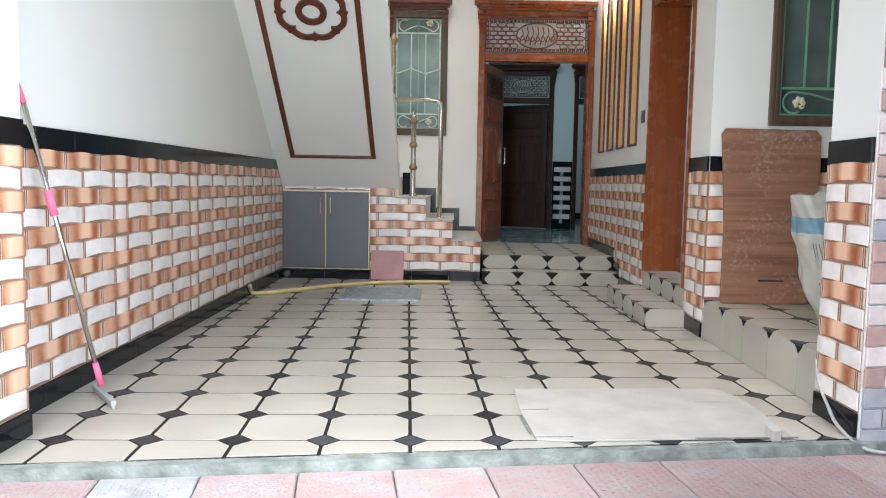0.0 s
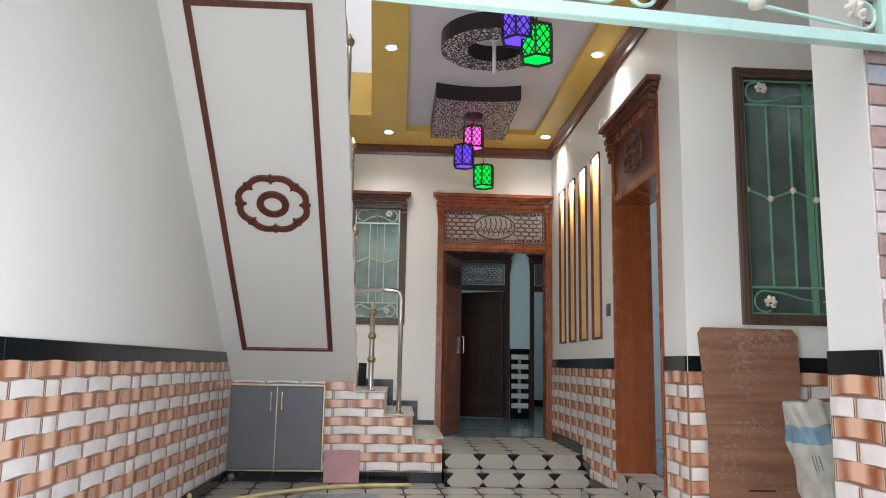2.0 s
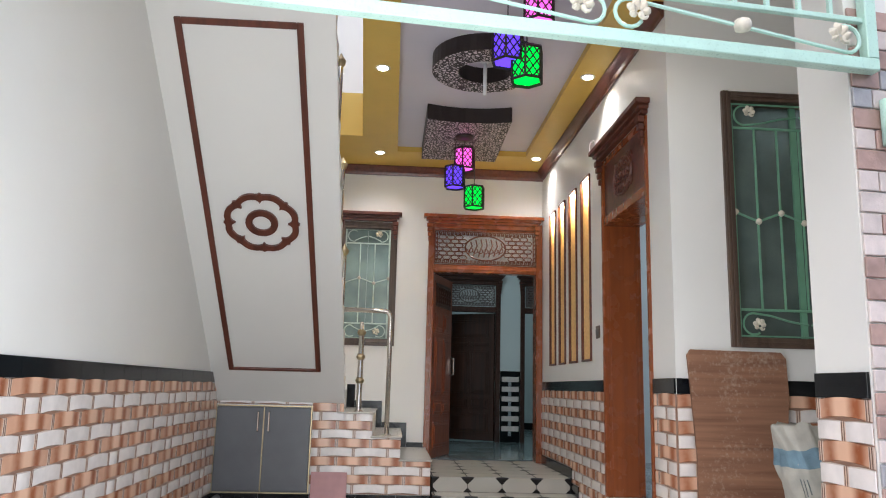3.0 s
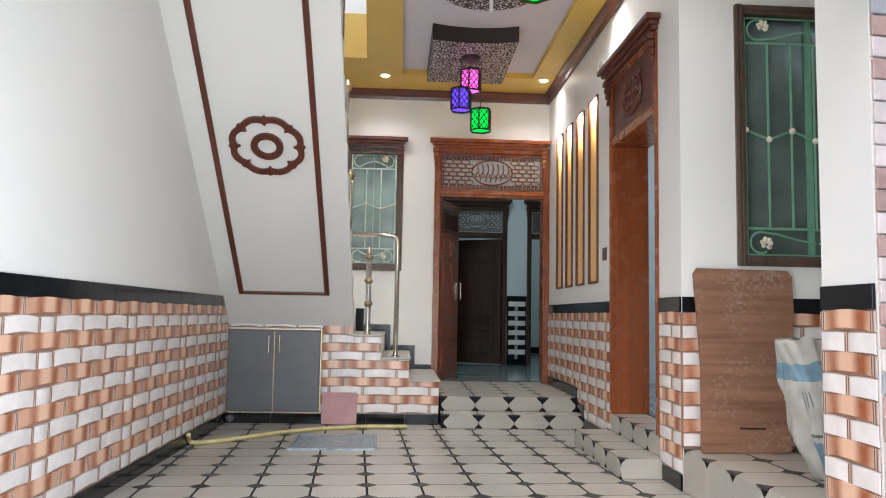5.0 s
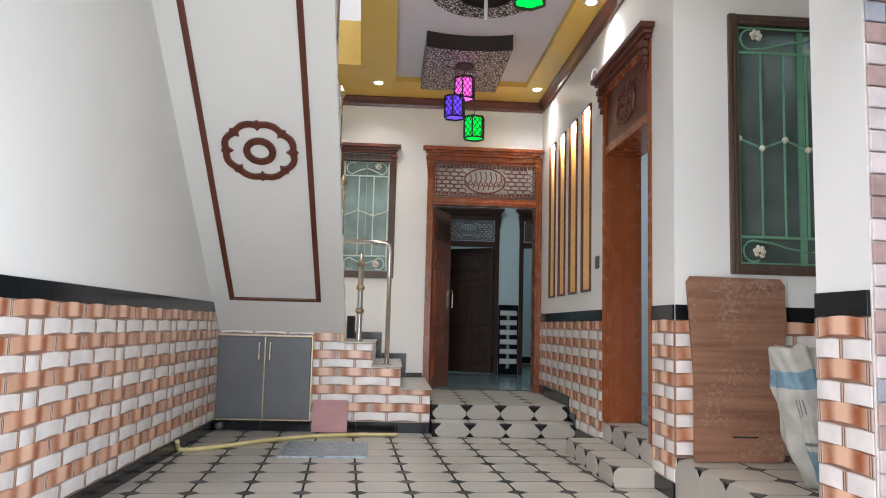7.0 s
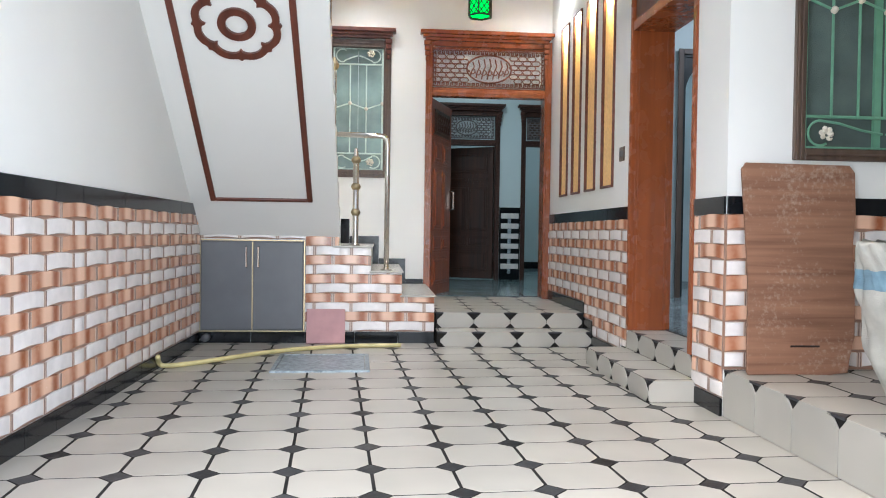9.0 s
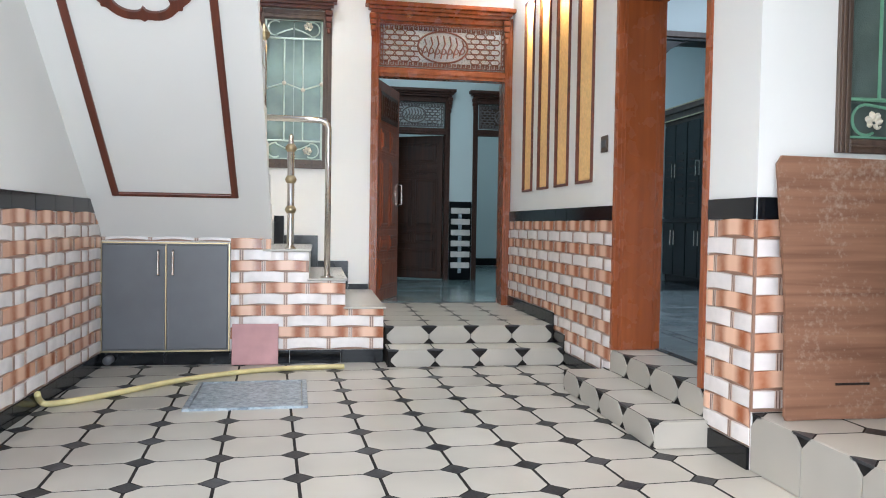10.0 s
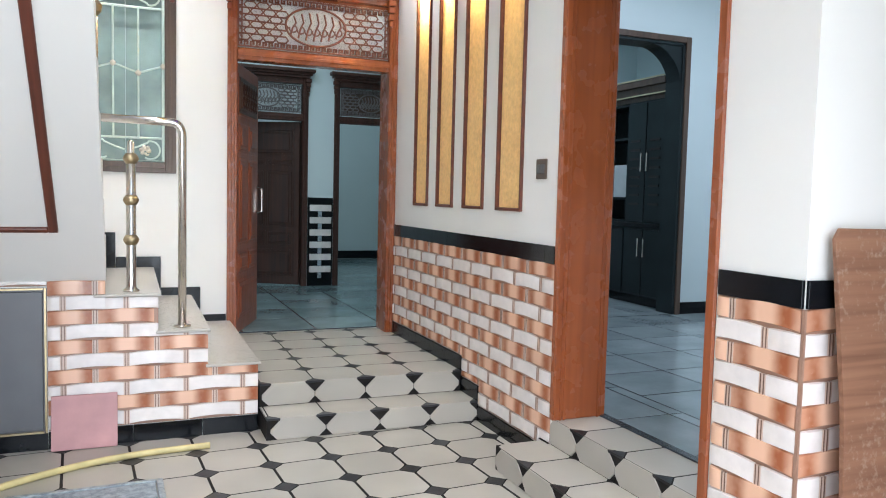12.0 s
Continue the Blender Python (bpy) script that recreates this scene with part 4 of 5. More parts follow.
def pendant(x, y, lanterns, top):
    o = thing("pendant_lamp", "cluster of three coloured hexagonal lanterns hanging from the ceiling", "pendant lamp", "pendant lamps")
    smooth(part("canopy", lathe([(0.02, -0.05), (0.09, -0.04), (0.10, -0.015), (0.10, 0)], at=(x, y, top)), DARKWOOD_EDGE, o, "dark round canopy"))
    for color, lx, lz in lanterns:
        lantern(o, lx, y, lz, top - 0.03, color)
    return o


pendant(0.566, 7.7, (("magenta", 0.57, 3.41), ("violet", 0.475, 3.215), ("green", 0.675, 3.01)), 3.656)
pendant(0.70, 4.80, (("magenta", 0.785, 3.565), ("violet", 0.58, 3.275), ("green", 0.705, 3.155)), CEIL + 0.06)

for x, y in ((-0.32, 8.66), (1.49, 8.65), (-0.26, 6.30), (1.49, 6.28), (-0.24, 4.2), (1.49, 4.2)):
    o = thing("recessed_spotlight", "round white recessed ceiling spotlight, lit", "spotlight", "ceiling spotlights")
    smooth(part("bezel", lathe([(0.042, 0.0), (0.06, -0.004), (0.064, 0.0), (0.064, 0.004)], sides=18, at=(x, y, CEIL - 0.003)), WHITEPLASTIC, o))
    part("bulb", lathe([(0.038, -0.006), (0.04, 0.0)], sides=16, at=(x, y, CEIL - 0.005)), SPOTGLOW, o, "glowing lamp face")
    lamp("spotlight_beam", "SPOT", pose(x, y, CEIL - 0.02), 31 if y > 5 else 19, (1.0, 0.97, 0.93), cone=135)


# ---- lit niches ----
for a, b in NICHES:
    o = thing("wall_niche", "tall lit wall niche with gold relief paper and brown frame", "wall niche", "lit wall niches")
    part("paper", box(EAST + 0.006, EAST + 0.0135, a, b, NZ[0], NZ[1]), GOLDPAPER, o, "gold relief wallpaper")
    f = 0.014
    for n_, bb in (("frame_side", (a - f, a + 0.004, NZ[0] - f, NZ[1] + f)), ("frame_side", (b - 0.004, b + f, NZ[0] - f, NZ[1] + f)), ("frame_rail", (a + 0.006, b - 0.006, NZ[0] - f, NZ[0] + 0.006)), ("frame_rail", (a + 0.006, b - 0.006, NZ[1] - 0.006, NZ[1] + f))):
        part(n_, box(EAST - 0.018, EAST + 0.012, bb[0], bb[1], bb[2], bb[3], None, 0.004), TRIMWOOD, o, "brown wooden niche frame")
    part("niche_lamp", box(EAST - 0.010, EAST + 0.003, a + 0.06, b - 0.06, NZ[1] - 0.013, NZ[1] - 0.007), SPOTGLOW, o, "small warm lamp in the niche head")
    lamp("niche_light", "AREA", pose(EAST - 0.012, (a + b) / 2, NZ[1] - 0.018, 0, -38), 72, (1.0, 0.74, 0.38), size=0.012, size_y=0.2).data.spread = radians(75)

o = thing("wall_switch", "brown switch plate on the wall beside the door", "switch")
part("plate", box(EAST - 0.012, EAST - 0.001, 6.68, 6.79, 1.555, 1.665, None, 0.004), SWITCHBROWN, o)
for i in range(2):
    part("rocker", box(EAST - 0.017, EAST - 0.010, 6.695 + 0.044 * i, 6.733 + 0.044 * i, 1.585, 1.635, None, 0.003), GREYPIPE, o, "dark rocker")


# ---- rooms beyond ----
lamp("hall_light", "AREA", pose(0.9, 11.0, 3.98), 8, (0.82, 0.97, 0.98), size=0.9, size_y=0.3)
lamp("far_room_light", "AREA", pose(2.3, 14.6, 3.98), 8, (0.82, 0.97, 0.98), size=0.9, size_y=0.3)
lamp("side_room_light", "AREA", pose(4.3, 7.4, 3.98), 26, (0.88, 0.91, 1.0), size=1.0, size_y=0.3)
lamp("kitchen_light", "AREA", pose(4.2, 10.6, 3.98), 9, (0.80, 0.92, 1.0), size=0.8, size_y=0.3)


def inner_doorway(name, X, y, label, pane):
    d = tagged(new(name), label, "door", "", "structure")
    x0, x1, z0, z1 = X
    frame_parts(d, x0 - 0.01, x1 + 0.01, z0, z1, 2.33, y - 0.02, 0.12, DARKDOOR, 0.07)
    fret_panel(d, x0 + 0.08, x1 - 0.08, 2.43, 2.77, y + 0.03, FRETGREY, pane)
    hood(d, x0, x1, z1, y - 0.02, DARKDOOR)
    return d


fd = inner_doorway("door_3", FD, 12.5, "dark brown panelled inner door, nearly shut, with a fretwork transom", FROST)
leaf(fd, FD[1] - FD[0] - 0.125, 2.03, pose(FD[1] - 0.062, 12.58, HZ + 0.01, 0, 0, 150), DARKLEAF, False)
inner_doorway("door_4", FO, 12.5, "dark brown inner door frame, open, with a fretwork transom", WINWOOD)
structure("baseboard_far", box(-2.0, 4.9, 16.385, 16.4, HZ, HZ + 0.14), BLACKTILE, "black tile skirting of the far room", "skirting")

# tiled pier between the inner doors
pier = structure("trim_inner_pier", box(1.635, 1.955, 12.488, 12.499, HZ, 1.39), BLACKTILE, "black tile dado with white bricks on the inner pier", "dado")
for i in range(6):
    z = 1.22 - 0.154 * i
    part("brick", box(1.66, 1.935, 12.474, 12.488, z, z + 0.08, None, 0.004), BRICK_W, pier)
    part("brick", box(1.765, 1.815, 12.477, 12.488, z - 0.072, z - 0.002, None, 0.003), COVER, pier, "grey joint tile")


def arch_frame():
    d = tagged(new("trim_arch"), "dark green laminate arch frame of the kitchen opening", "arch", "", "structure")
    x0, x1, z0, z1 = AR
    for a, b in ((x0, x0 + 0.06), (x1 - 0.06, x1)):
        part("jamb", box(a, b, 9.38, 9.64, z0, z1, None, 0.004), KITCHEN, d)
    part("head", box(x0, x1, 9.38, 9.64, z1 - 0.06, z1, None, 0.004), KITCHEN, d)
    for xa, xb in ((x0 - 0.03, x0 + 0.03), (x1 - 0.03, x1 + 0.03)):
        part("casing", box(xa, xb, 9.36, 9.39, z0, z1 + 0.03, None, 0.004), WINWOOD, d, "brown casing")
    part("casing", box(x0 + 0.03, x1 - 0.03, 9.36, 9.39, z1 - 0.03, z1 + 0.03, None, 0.004), WINWOOD, d, "brown casing")
    for s, xe in ((1, x0 + 0.06), (-1, x1 - 0.06)):
        r = 0.42
        pts = [(xe, z1 - 0.06), (xe, z1 - 0.06 - r)] + [(xe + s * (r - r * math.cos(radians(a))), z1 - 0.06 - r + r * math.sin(radians(a))) for a in range(0, 91, 10)][1:]
        part("spandrel", prism(pts, "y", 9.40, 9.60), KITCHEN, d, "curved spandrel")
    return d


arch_frame()


def cabinet(x, w, y, z0, z1, depth, upper):
    c = thing("kitchen_cabinet", "dark green kitchen wall cabinet with steel handles" if upper else "dark green kitchen base cabinet with steel handles", "cabinet", "kitchen cabinets")
    part("body", box(x, x + w, y, y + depth, z0, z1), KITCHEN, c)
    for i in range(2):
        a = x + 0.01 + i * w / 2
        d = part("door", box(a, a + w / 2 - 0.02, y - 0.02, y - 0.001, z0 + 0.02, z1 - 0.02, None, 0.004), KITCHEN, c)
        hx = a + (w / 2 - 0.06 if i == 0 else 0.04)
        hz = (z0 + z1) / 2 - 0.1 if upper else z1 - 0.32
        part("handle", tube([(hx, y - 0.02, hz), (hx, y - 0.045, hz), (hx, y - 0.045, hz + 0.2), (hx, y - 0.02, hz + 0.2)], 0.008, sides=6), STEEL, d, "steel bar handle")
        if upper:
            for k in range(8):
                part("slat", box(a + 0.07, a + w / 2 - 0.1, y - 0.028, y - 0.018, z0 + 0.2 + 0.1 * k, z0 + 0.225 + 0.1 * k), DARKWOOD_EDGE, d)
    return c


KX = 4.86                              # faces of the kitchen run, along the east side
def east_run(ob, y):
    ob.matrix_world = pose(KX, y, 0, 0, 0, -90)
    return ob


for i in range(4):
    east_run(cabinet(0.0, 0.69, 0.0, HZ + 0.1, 1.15, 0.55, False), 10.36 + 0.7 * i)
structure("baseboard_kitchen", box(KX + 0.04, KX + 0.14, 9.66, 12.48, HZ, HZ + 0.1), BLACKTILE, "black kitchen plinth", "skirting")
tagged(part("kitchen_worktop", box(KX - 0.03, KX + 0.6, 9.66, 12.48, 1.151, 1.20, None, 0.004), BLACKTILE), "black polished kitchen worktop on the base cabinets", "worktop")
for i in (0, 2, 3):
    east_run(cabinet(0.0, 0.69, 0.0, 1.201, 2.55, 0.35, True), 10.36 + 0.7 * i)
shelf = thing("kitchen_shelf", "open dark kitchen shelf unit between wall cabinets", "shelf")
for z in (1.202, 1.46, 2.14, 2.52):
    part("board", box(0.01, 0.68, 0.02, 0.33, z, z + 0.025), KITCHEN, shelf)
part("back", box(0.0, 0.69, 0.33, 0.35, 1.201, 2.55), KITCHEN, shelf)
east_run(shelf, 11.06)
bm = bmesh.new()
for o_, a, b in ((0, 2.551, 2.60), (0.04, 2.60, 2.70), (0.08, 2.70, 2.77)):
    box(KX - o_, KX + 0.4, 9.66, 12.48, a, b, bm, 0.004)
tagged(part("cabinet_cornice", bm, WINWOOD), "carved cornice along the top of the wall cabinets", "cornice")
for z, dx in ((2.604, 0.045), (2.772, 0.085)):
    tagged(part("cornice_strip", box(KX - dx, KX - dx + 0.012, 9.67, 12.47, z, z + 0.014), BRASSLINE), "thin gold strip along the cabinet cornice", "trim strip", "cornice strips")
o = thing("paper_sheet", "white sheet standing on the kitchen shelf", "paper")
part("sheet", box(KX + 0.06, KX + 0.066, 10.40, 10.70, 1.487, 1.86), WHITEPLASTIC, o)
structure("baseboard_side", box(AR[1] + 0.035, 6.5, 9.405, 9.419, HZ, HZ + 0.12), BLACKTILE, "black tile skirting of the side room", "skirting")


# ---- gate grille over the opening ----
def gate():
    g = tagged(new("gate_transom_grille"), "mint green wrought iron grille over the gate opening", "grille")
    ang = math.atan(EDGE[0])
    g.matrix_world = Matrix.Translation((0, front(0) - 0.01, 0)) @ Matrix.Rotation(ang - radians(1.2), 4, "Z")
    x0, x1, z0, z1 = -1.75, 1.76, 2.345, 3.45
    part("bottom_rail", box(x0, x1, -0.025, 0.025, z0, z0 + 0.05, None, 0.004), MINT, g)
    part("top_rail", box(x0, x1, -0.025, 0.025, z1, z1 + 0.05, None, 0.004), MINT, g)
    for a, b in ((x0, x0 + 0.05), (x1 - 0.05, x1)):
        part("stile", box(a, b, -0.025, 0.025, z0 + 0.05, z1, None, 0.004), MINT, g)
    part("middle_rail", box(x0 + 0.05, x1 - 0.05, -0.012, 0.012, z0 + 0.20, z0 + 0.222, None, 0.003), MINT, g)
    n = 25
    for i in range(1, n):
        x = x0 + 0.05 + (x1 - x0 - 0.1) * i / n
        part("bar", box(x - 0.008, x + 0.008, -0.008, 0.008, z0 + 0.222, z1), MINT, g)
    zig = [(x0 + 0.05 + (x1 - x0 - 0.1) * i / n, -0.014, z0 + 0.42 + (0.03 if i % 2 else -0.03)) for i in range(n + 1)]
    part("zigzag_bar", tube(zig, 0.008, sides=5), MINT, g)
    ends = [x1 - 0.05, 0.66, -0.42, x0 + 0.05]
    zc, r = z0 + 0.125, 0.055
    for a, b in zip(ends, ends[1:]):
        # an S scroll in each bay: curls at both ends joined by a slanting bar
        right = [(a - 0.02 - r + r * math.cos(radians(t)), -0.006, zc + r * math.sin(radians(t))) for t in range(150, -101, -25)]
        left = [(b + 0.02 + r - r * math.cos(radians(t)), -0.006, zc - r * math.sin(radians(t))) for t in range(-100, 151, 25)]
        part("scroll", tube(right + left, 0.008, sides=6), MINT, g)
        flower(g, a - 0.055 - r, zc, -0.02, 0.055)
        flower(g, b + 0.055 + r, zc, -0.02, 0.055)
        smooth(part("boss", lathe([(0.006, -0.03), (0.03, -0.018), (0.034, 0), (0.03, 0.018), (0.006, 0.03)], sides=9, at=((a + b) / 2, -0.015, zc)), ORNAMENT, g, "cream rosette boss"))
    h = smooth(part("hinge", tube([(1.80, 0.0, 2.06), (1.80, 0.0, 2.24)], 0.03, sides=10), MINT, g, "mint green gate hinge on the front wall"))
    part("hinge_plate", box(1.80, 1.86, 0.0, 0.05, 2.09, 2.21, None, 0.004), MINT, h)
    return g


gate()
structure("lintel", prism([(-1.75, front(-1.75) - 0.1), (1.9, front(1.9) - 0.1), (1.9, 3.3), (-1.75, 2.75)], "z", 3.52, 5.0), PAINT, "white painted beam over the gate", "beam")


# ---- loose things ----
o = thing("squeegee", "long steel floor squeegee with pink grips leaning on the wall", "squeegee")
lo, hi = Vector((-1.53, 3.25, 0.03)), Vector((-1.715, 2.97, 1.36))
at = lambda t: lo + (hi - lo) * t
smooth(part("pole", tube([at(0.03), at(0.95)], 0.011, sides=10), STEEL, o, "polished steel pole"))
smooth(part("grip", tube([at(0.60), at(0.68)], 0.017, sides=10), PINKPLASTIC, o, "pink plastic grip"))
smooth(part("end_cap", tube([at(0.94), at(1.0)], [0.013, 0.006], sides=8), PINKPLASTIC, o, "pink plastic end"))
smooth(part("socket", tube([at(0.03), at(0.11)], [0.017, 0.013], sides=10), PINKPLASTIC, o, "pink plastic socket"))
part("blade", prism([(-0.004, 0.0), (0.004, 0.0), (0.011, 0.022), (0.011, 0.034), (-0.011, 0.034), (-0.011, 0.022)], "x", -0.17, 0.17), GREYPLASTIC, o, "pale blade").matrix_world = pose(-1.53, 3.25, 0.002, 0, 0, 128)

def spline(points, n=8):
    pts = [Vector(p) for p in points]
    out = []
    for i in range(len(pts) - 1):
        p0, p1, p2, p3 = pts[max(i - 1, 0)], pts[i], pts[i + 1], pts[min(i + 2, len(pts) - 1)]
        for k in range(n):
            t = k / n
            out.append(0.5 * ((2 * p1) + (p2 - p0) * t + (2 * p0 - 5 * p1 + 4 * p2 - p3) * t * t + (3 * p1 - p0 - 3 * p2 + p3) * t ** 3))
    return out + [pts[-1]]


o = thing("garden_hose", "yellow rubber hose lying across the porch floor", "hose")
smooth(part("pipe", tube(spline([(-1.70, 6.33, 0.10), (-1.715, 6.42, 0.04), (-1.66, 6.44, 0.02), (-1.45, 6.62, 0.018), (-1.10, 7.02, 0.018), (-0.75, 7.27, 0.018), (-0.40, 7.40, 0.018), (0.0, 7.44, 0.018)]), 0.018, sides=8), HOSE, o))
o = thing("white_cable", "white cable hanging down the gate pillar to the street", "cable")
smooth(part("cable", tube(spline([(1.64, 3.29, 0.24), (1.635, 3.26, 0.16), (1.625, 3.15, 0.08), (1.61, 3.0, 0.02), (1.68, 2.88, -0.03), (2.0, 2.90, -0.035), (2.5, 2.95, -0.035)]), 0.0075, sides=8), GREYPLASTIC, o))

o = thing("pink_tile", "loose pink tile leaning on the stair side", "tile")
part("slab", box(0, 0.335, -0.006, 0.006, 0, 0.30, None, 0.002), PINK, o).matrix_world = pose(-0.815, 7.635, 0.003, -7)
o = thing("drain_cover", "mottled steel drain cover in a frame set in the floor", "drain cover")
dm = pose(-0.60, 6.64, 0, 0, 0, 1.5)
part("plate", box(-0.31, 0.31, -0.335, 0.335, -0.004, 0.010, None, 0.003), COVER, o).matrix_world = dm
for a in ((-0.345, -0.315, -0.37, 0.37), (0.315, 0.345, -0.37, 0.37), (-0.315, 0.315, -0.37, -0.34), (-0.315, 0.315, 0.34, 0.37)):
    part("frame_bar", box(*a, -0.004, 0.014, None, 0.003), COVER, o).matrix_world = dm
o = thing("white_board", "dusty white board lying on the tiles at the front edge", "board")
m_ = pose(0.85, 3.23, 0.003, 0, 0, 5)
part("sheet", prism([(-0.53, -0.36), (-0.40, -0.38), (0.5, -0.36), (0.55, 0.1), (0.52, 0.36), (-0.50, 0.36), (-0.53, 0.0)], "z", 0.0, 0.006), SHEET, o).matrix_world = m_
for x0, x1, y0, y1 in ((-0.545, -0.535, -0.30, -0.06), (-0.535, -0.38, -0.345, -0.335), (-0.52, -0.40, 0.02, 0.028), (0.30, 0.42, 0.12, 0.127), (0.10, 0.52, -0.372, -0.362)):
    part("tear", box(x0, x1, y0, y1, 0.0045, 0.0068), SACKBAR, o, "dark torn edge").matrix_world = m_
part("curled_corner", box(-0.02, 0.02, -0.03, 0.03, 0.0, 0.05, None, 0.004), SHEET, o).matrix_world = pose(1.30, 2.915, 0.0, 8, 0, 10)
o = thing("pipe_cap", "grey round drain pipe end in the corner", "pipe")
smooth(part("pipe", tube([(-1.67, 7.60, 0.05), (-1.67, 7.69, 0.05)], 0.032, sides=14), GREYPIPE, o))

o = thing("plywood_board", "weathered brown plywood board leaning on the bay wall", "board")
pts = [(0.0, 0.02), (0.01, 0.0), (0.2, 0.004), (0.45, 0.0), (0.555, 0.01), (0.57, 0.10), (0.60, 0.2), (0.61, 0.5), (0.605, 0.7), (0.625, 0.86), (0.63, 1.08), (0.60, 1.12), (0.02, 1.125), (-0.005, 1.09), (0.005, 0.9), (0.02, 0.5)]
part("panel", prism(pts, "y", -0.009, 0.009, None, 0.003), PLYWOOD, o).matrix_world = pose(1.735, 4.80, 0.255, -5)
part("slot", box(0.24, 0.40, -0.013, -0.0095, 0.145, 0.155), DARKWOOD_EDGE, o, "dark cut slot").matrix_world = pose(1.735, 4.80, 0.255, -5)

o = thing("wire_hook", "small white cable end hanging by the side door cornice", "cable")
smooth(part("wire", tube(spline([(1.66, 6.72, 3.20), (1.62, 6.74, 3.24), (1.63, 6.76, 3.32), (1.66, 6.75, 3.34), (1.672, 6.74, 3.28)]), 0.006, sides=6), WHITEPLASTIC, o))

def sack():
    s = thing("cement_sack", "crumpled woven cement sack with faded blue print on the platform", "sack")
    rows = ((0.0, 0.085, 0.07), (0.08, 0.115, 0.10), (0.2, 0.15, 0.13), (0.4, 0.185, 0.14), (0.52, 0.205, 0.12), (0.60, 0.215, 0.09), (0.68, 0.225, 0.05), (0.70, 0.225, 0.045))
    def girth(z):
        for p, q in zip(rows, rows[1:]):
            if z <= q[0]:
                f = (z - p[0]) / (q[0] - p[0])
                return p[1] + f * (q[1] - p[1]), p[2] + f * (q[2] - p[2])
        return rows[-1][1:]
    def point(t, z, grow):
        a, b = girth(z)
        w = noise.noise((2.5 * math.cos(t), 2.5 * math.sin(t), z * 6)) * 0.030
        w += noise.noise((7 * math.cos(t), 7 * math.sin(t), z * 9 + 4)) * 0.014
        w -= 0.035 * math.exp(-((t - 4.55 - 0.5 * (z - 0.4)) / 0.10) ** 2)
        droop = 0.045 * noise.noise((2 * math.cos(t), 2 * math.sin(t), 8.0)) * max(0.0, (z - 0.4) / 0.3) + 0.02 * noise.noise((9 * math.cos(t), 9 * math.sin(t), 3.0)) * (z > 0.66)
        sup = lambda v: math.copysign(abs(v) ** 0.75, v)
        return ((a + w + grow) * sup(math.cos(t)) + 0.03 - 0.14 * z, (b + w + grow) * sup(math.sin(t)), z + droop)
    def skin(z0, z1, t0=0.0, t1=2 * math.pi, grow=0.0):
        bm = bmesh.new()
        whole = t1 - t0 > 6.2
        c, n = max(3, int((t1 - t0) * 12)), max(2, int((z1 - z0) / 0.03))
        rings = [[bm.verts.new(point(t0 + (t1 - t0) * k / c, z0 + (z1 - z0) * i / n, grow)) for k in range(c if whole else c + 1)] for i in range(n + 1)]
        for p, q in zip(rings, rings[1:]):
            for k in range(c):
                k2 = (k + 1) % c if whole else k + 1
                bm.faces.new((p[k], p[k2], q[k2], q[k]))
        if whole and grow == 0:
            bm.faces.new(rings[0][::-1])
            bm.faces.new(rings[-1])
        return bm
    m = pose(2.09, 4.05, 0.262, 0, 0, 12)
    smooth(part("body", skin(0.0, 0.70), SACK, s)).matrix_world = m
    for z0, z1, t0, t1 in ((0.50, 0.585, 0, 2 * math.pi), (0.04, 0.20, 3.5, 4.6)):
        smooth(part("printed_band", skin(z0, z1, t0, t1, 0.003), SACKBLUE, s, "faded blue printed band")).matrix_world = m
    for z0, z1, t0, t1 in ((0.225, 0.24, 3.5, 4.5), (0.36, 0.45, 3.6, 3.64), (0.37, 0.45, 3.72, 3.76), (0.38, 0.45, 3.84, 3.88), (0.46, 0.475, 4.65, 5.1), (0.42, 0.43, 4.7, 5.0), (0.39, 0.40, 4.7, 5.05)):
        part("print_bar", skin(z0, z1, t0, t1, 0.003), SACKBAR, s, "worn grey print").matrix_world = m
sack()


# ---- brick tile dados ----
BH, BL = 0.083, 0.325
_bricks = {}


def brick_mesh(length, height, mat):
    key = (round(length, 3), round(height, 3), mat.name)
    if key not in _bricks:
        n = 8 if length > 0.12 else 4
        bow = 0.013 * min(1.0, (length / BL) ** 2)
        verts, faces = [], []
        for i in range(n + 1):
            u = i / n - 0.5
            b = bow * (1 - 4 * u * u)
            out = 0.006 + 0.007 * (1 - 4 * u * u)
            lo, hi = -height / 2 + b, height / 2 + b
            # the face has corners of its own, so that it curves while its edges stay crisp
            lip, brow = (u * length, -out, lo + 0.004), (u * length, -out, hi - 0.004)
            verts += [(u * length, 0, lo), lip, lip, brow, brow, (u * length, 0, hi)]
        for i in range(n):
            a, b_ = 6 * i, 6 * i + 6
            for k in (0, 2, 4):
                faces.append((a + k, b_ + k, b_ + k + 1, a + k + 1))
        faces += [(0, 1, 4, 5), (6 * n + 5, 6 * n + 4, 6 * n + 1, 6 * n)]
        me = bpy.data.meshes.new("brick")
        me.from_pydata(verts, [], faces)
        for i in range(n):
            me.polygons[3 * i + 1].use_smooth = True
        me.materials.append(mat)
        _bricks[key] = me
    return _bricks[key]


def regular(phase, length=BL):
    """Joints of a running bond: each row's first joint and the lengths that repeat after it."""
    return {True: (phase + length / 2, (length,)), False: (phase, (length,))}


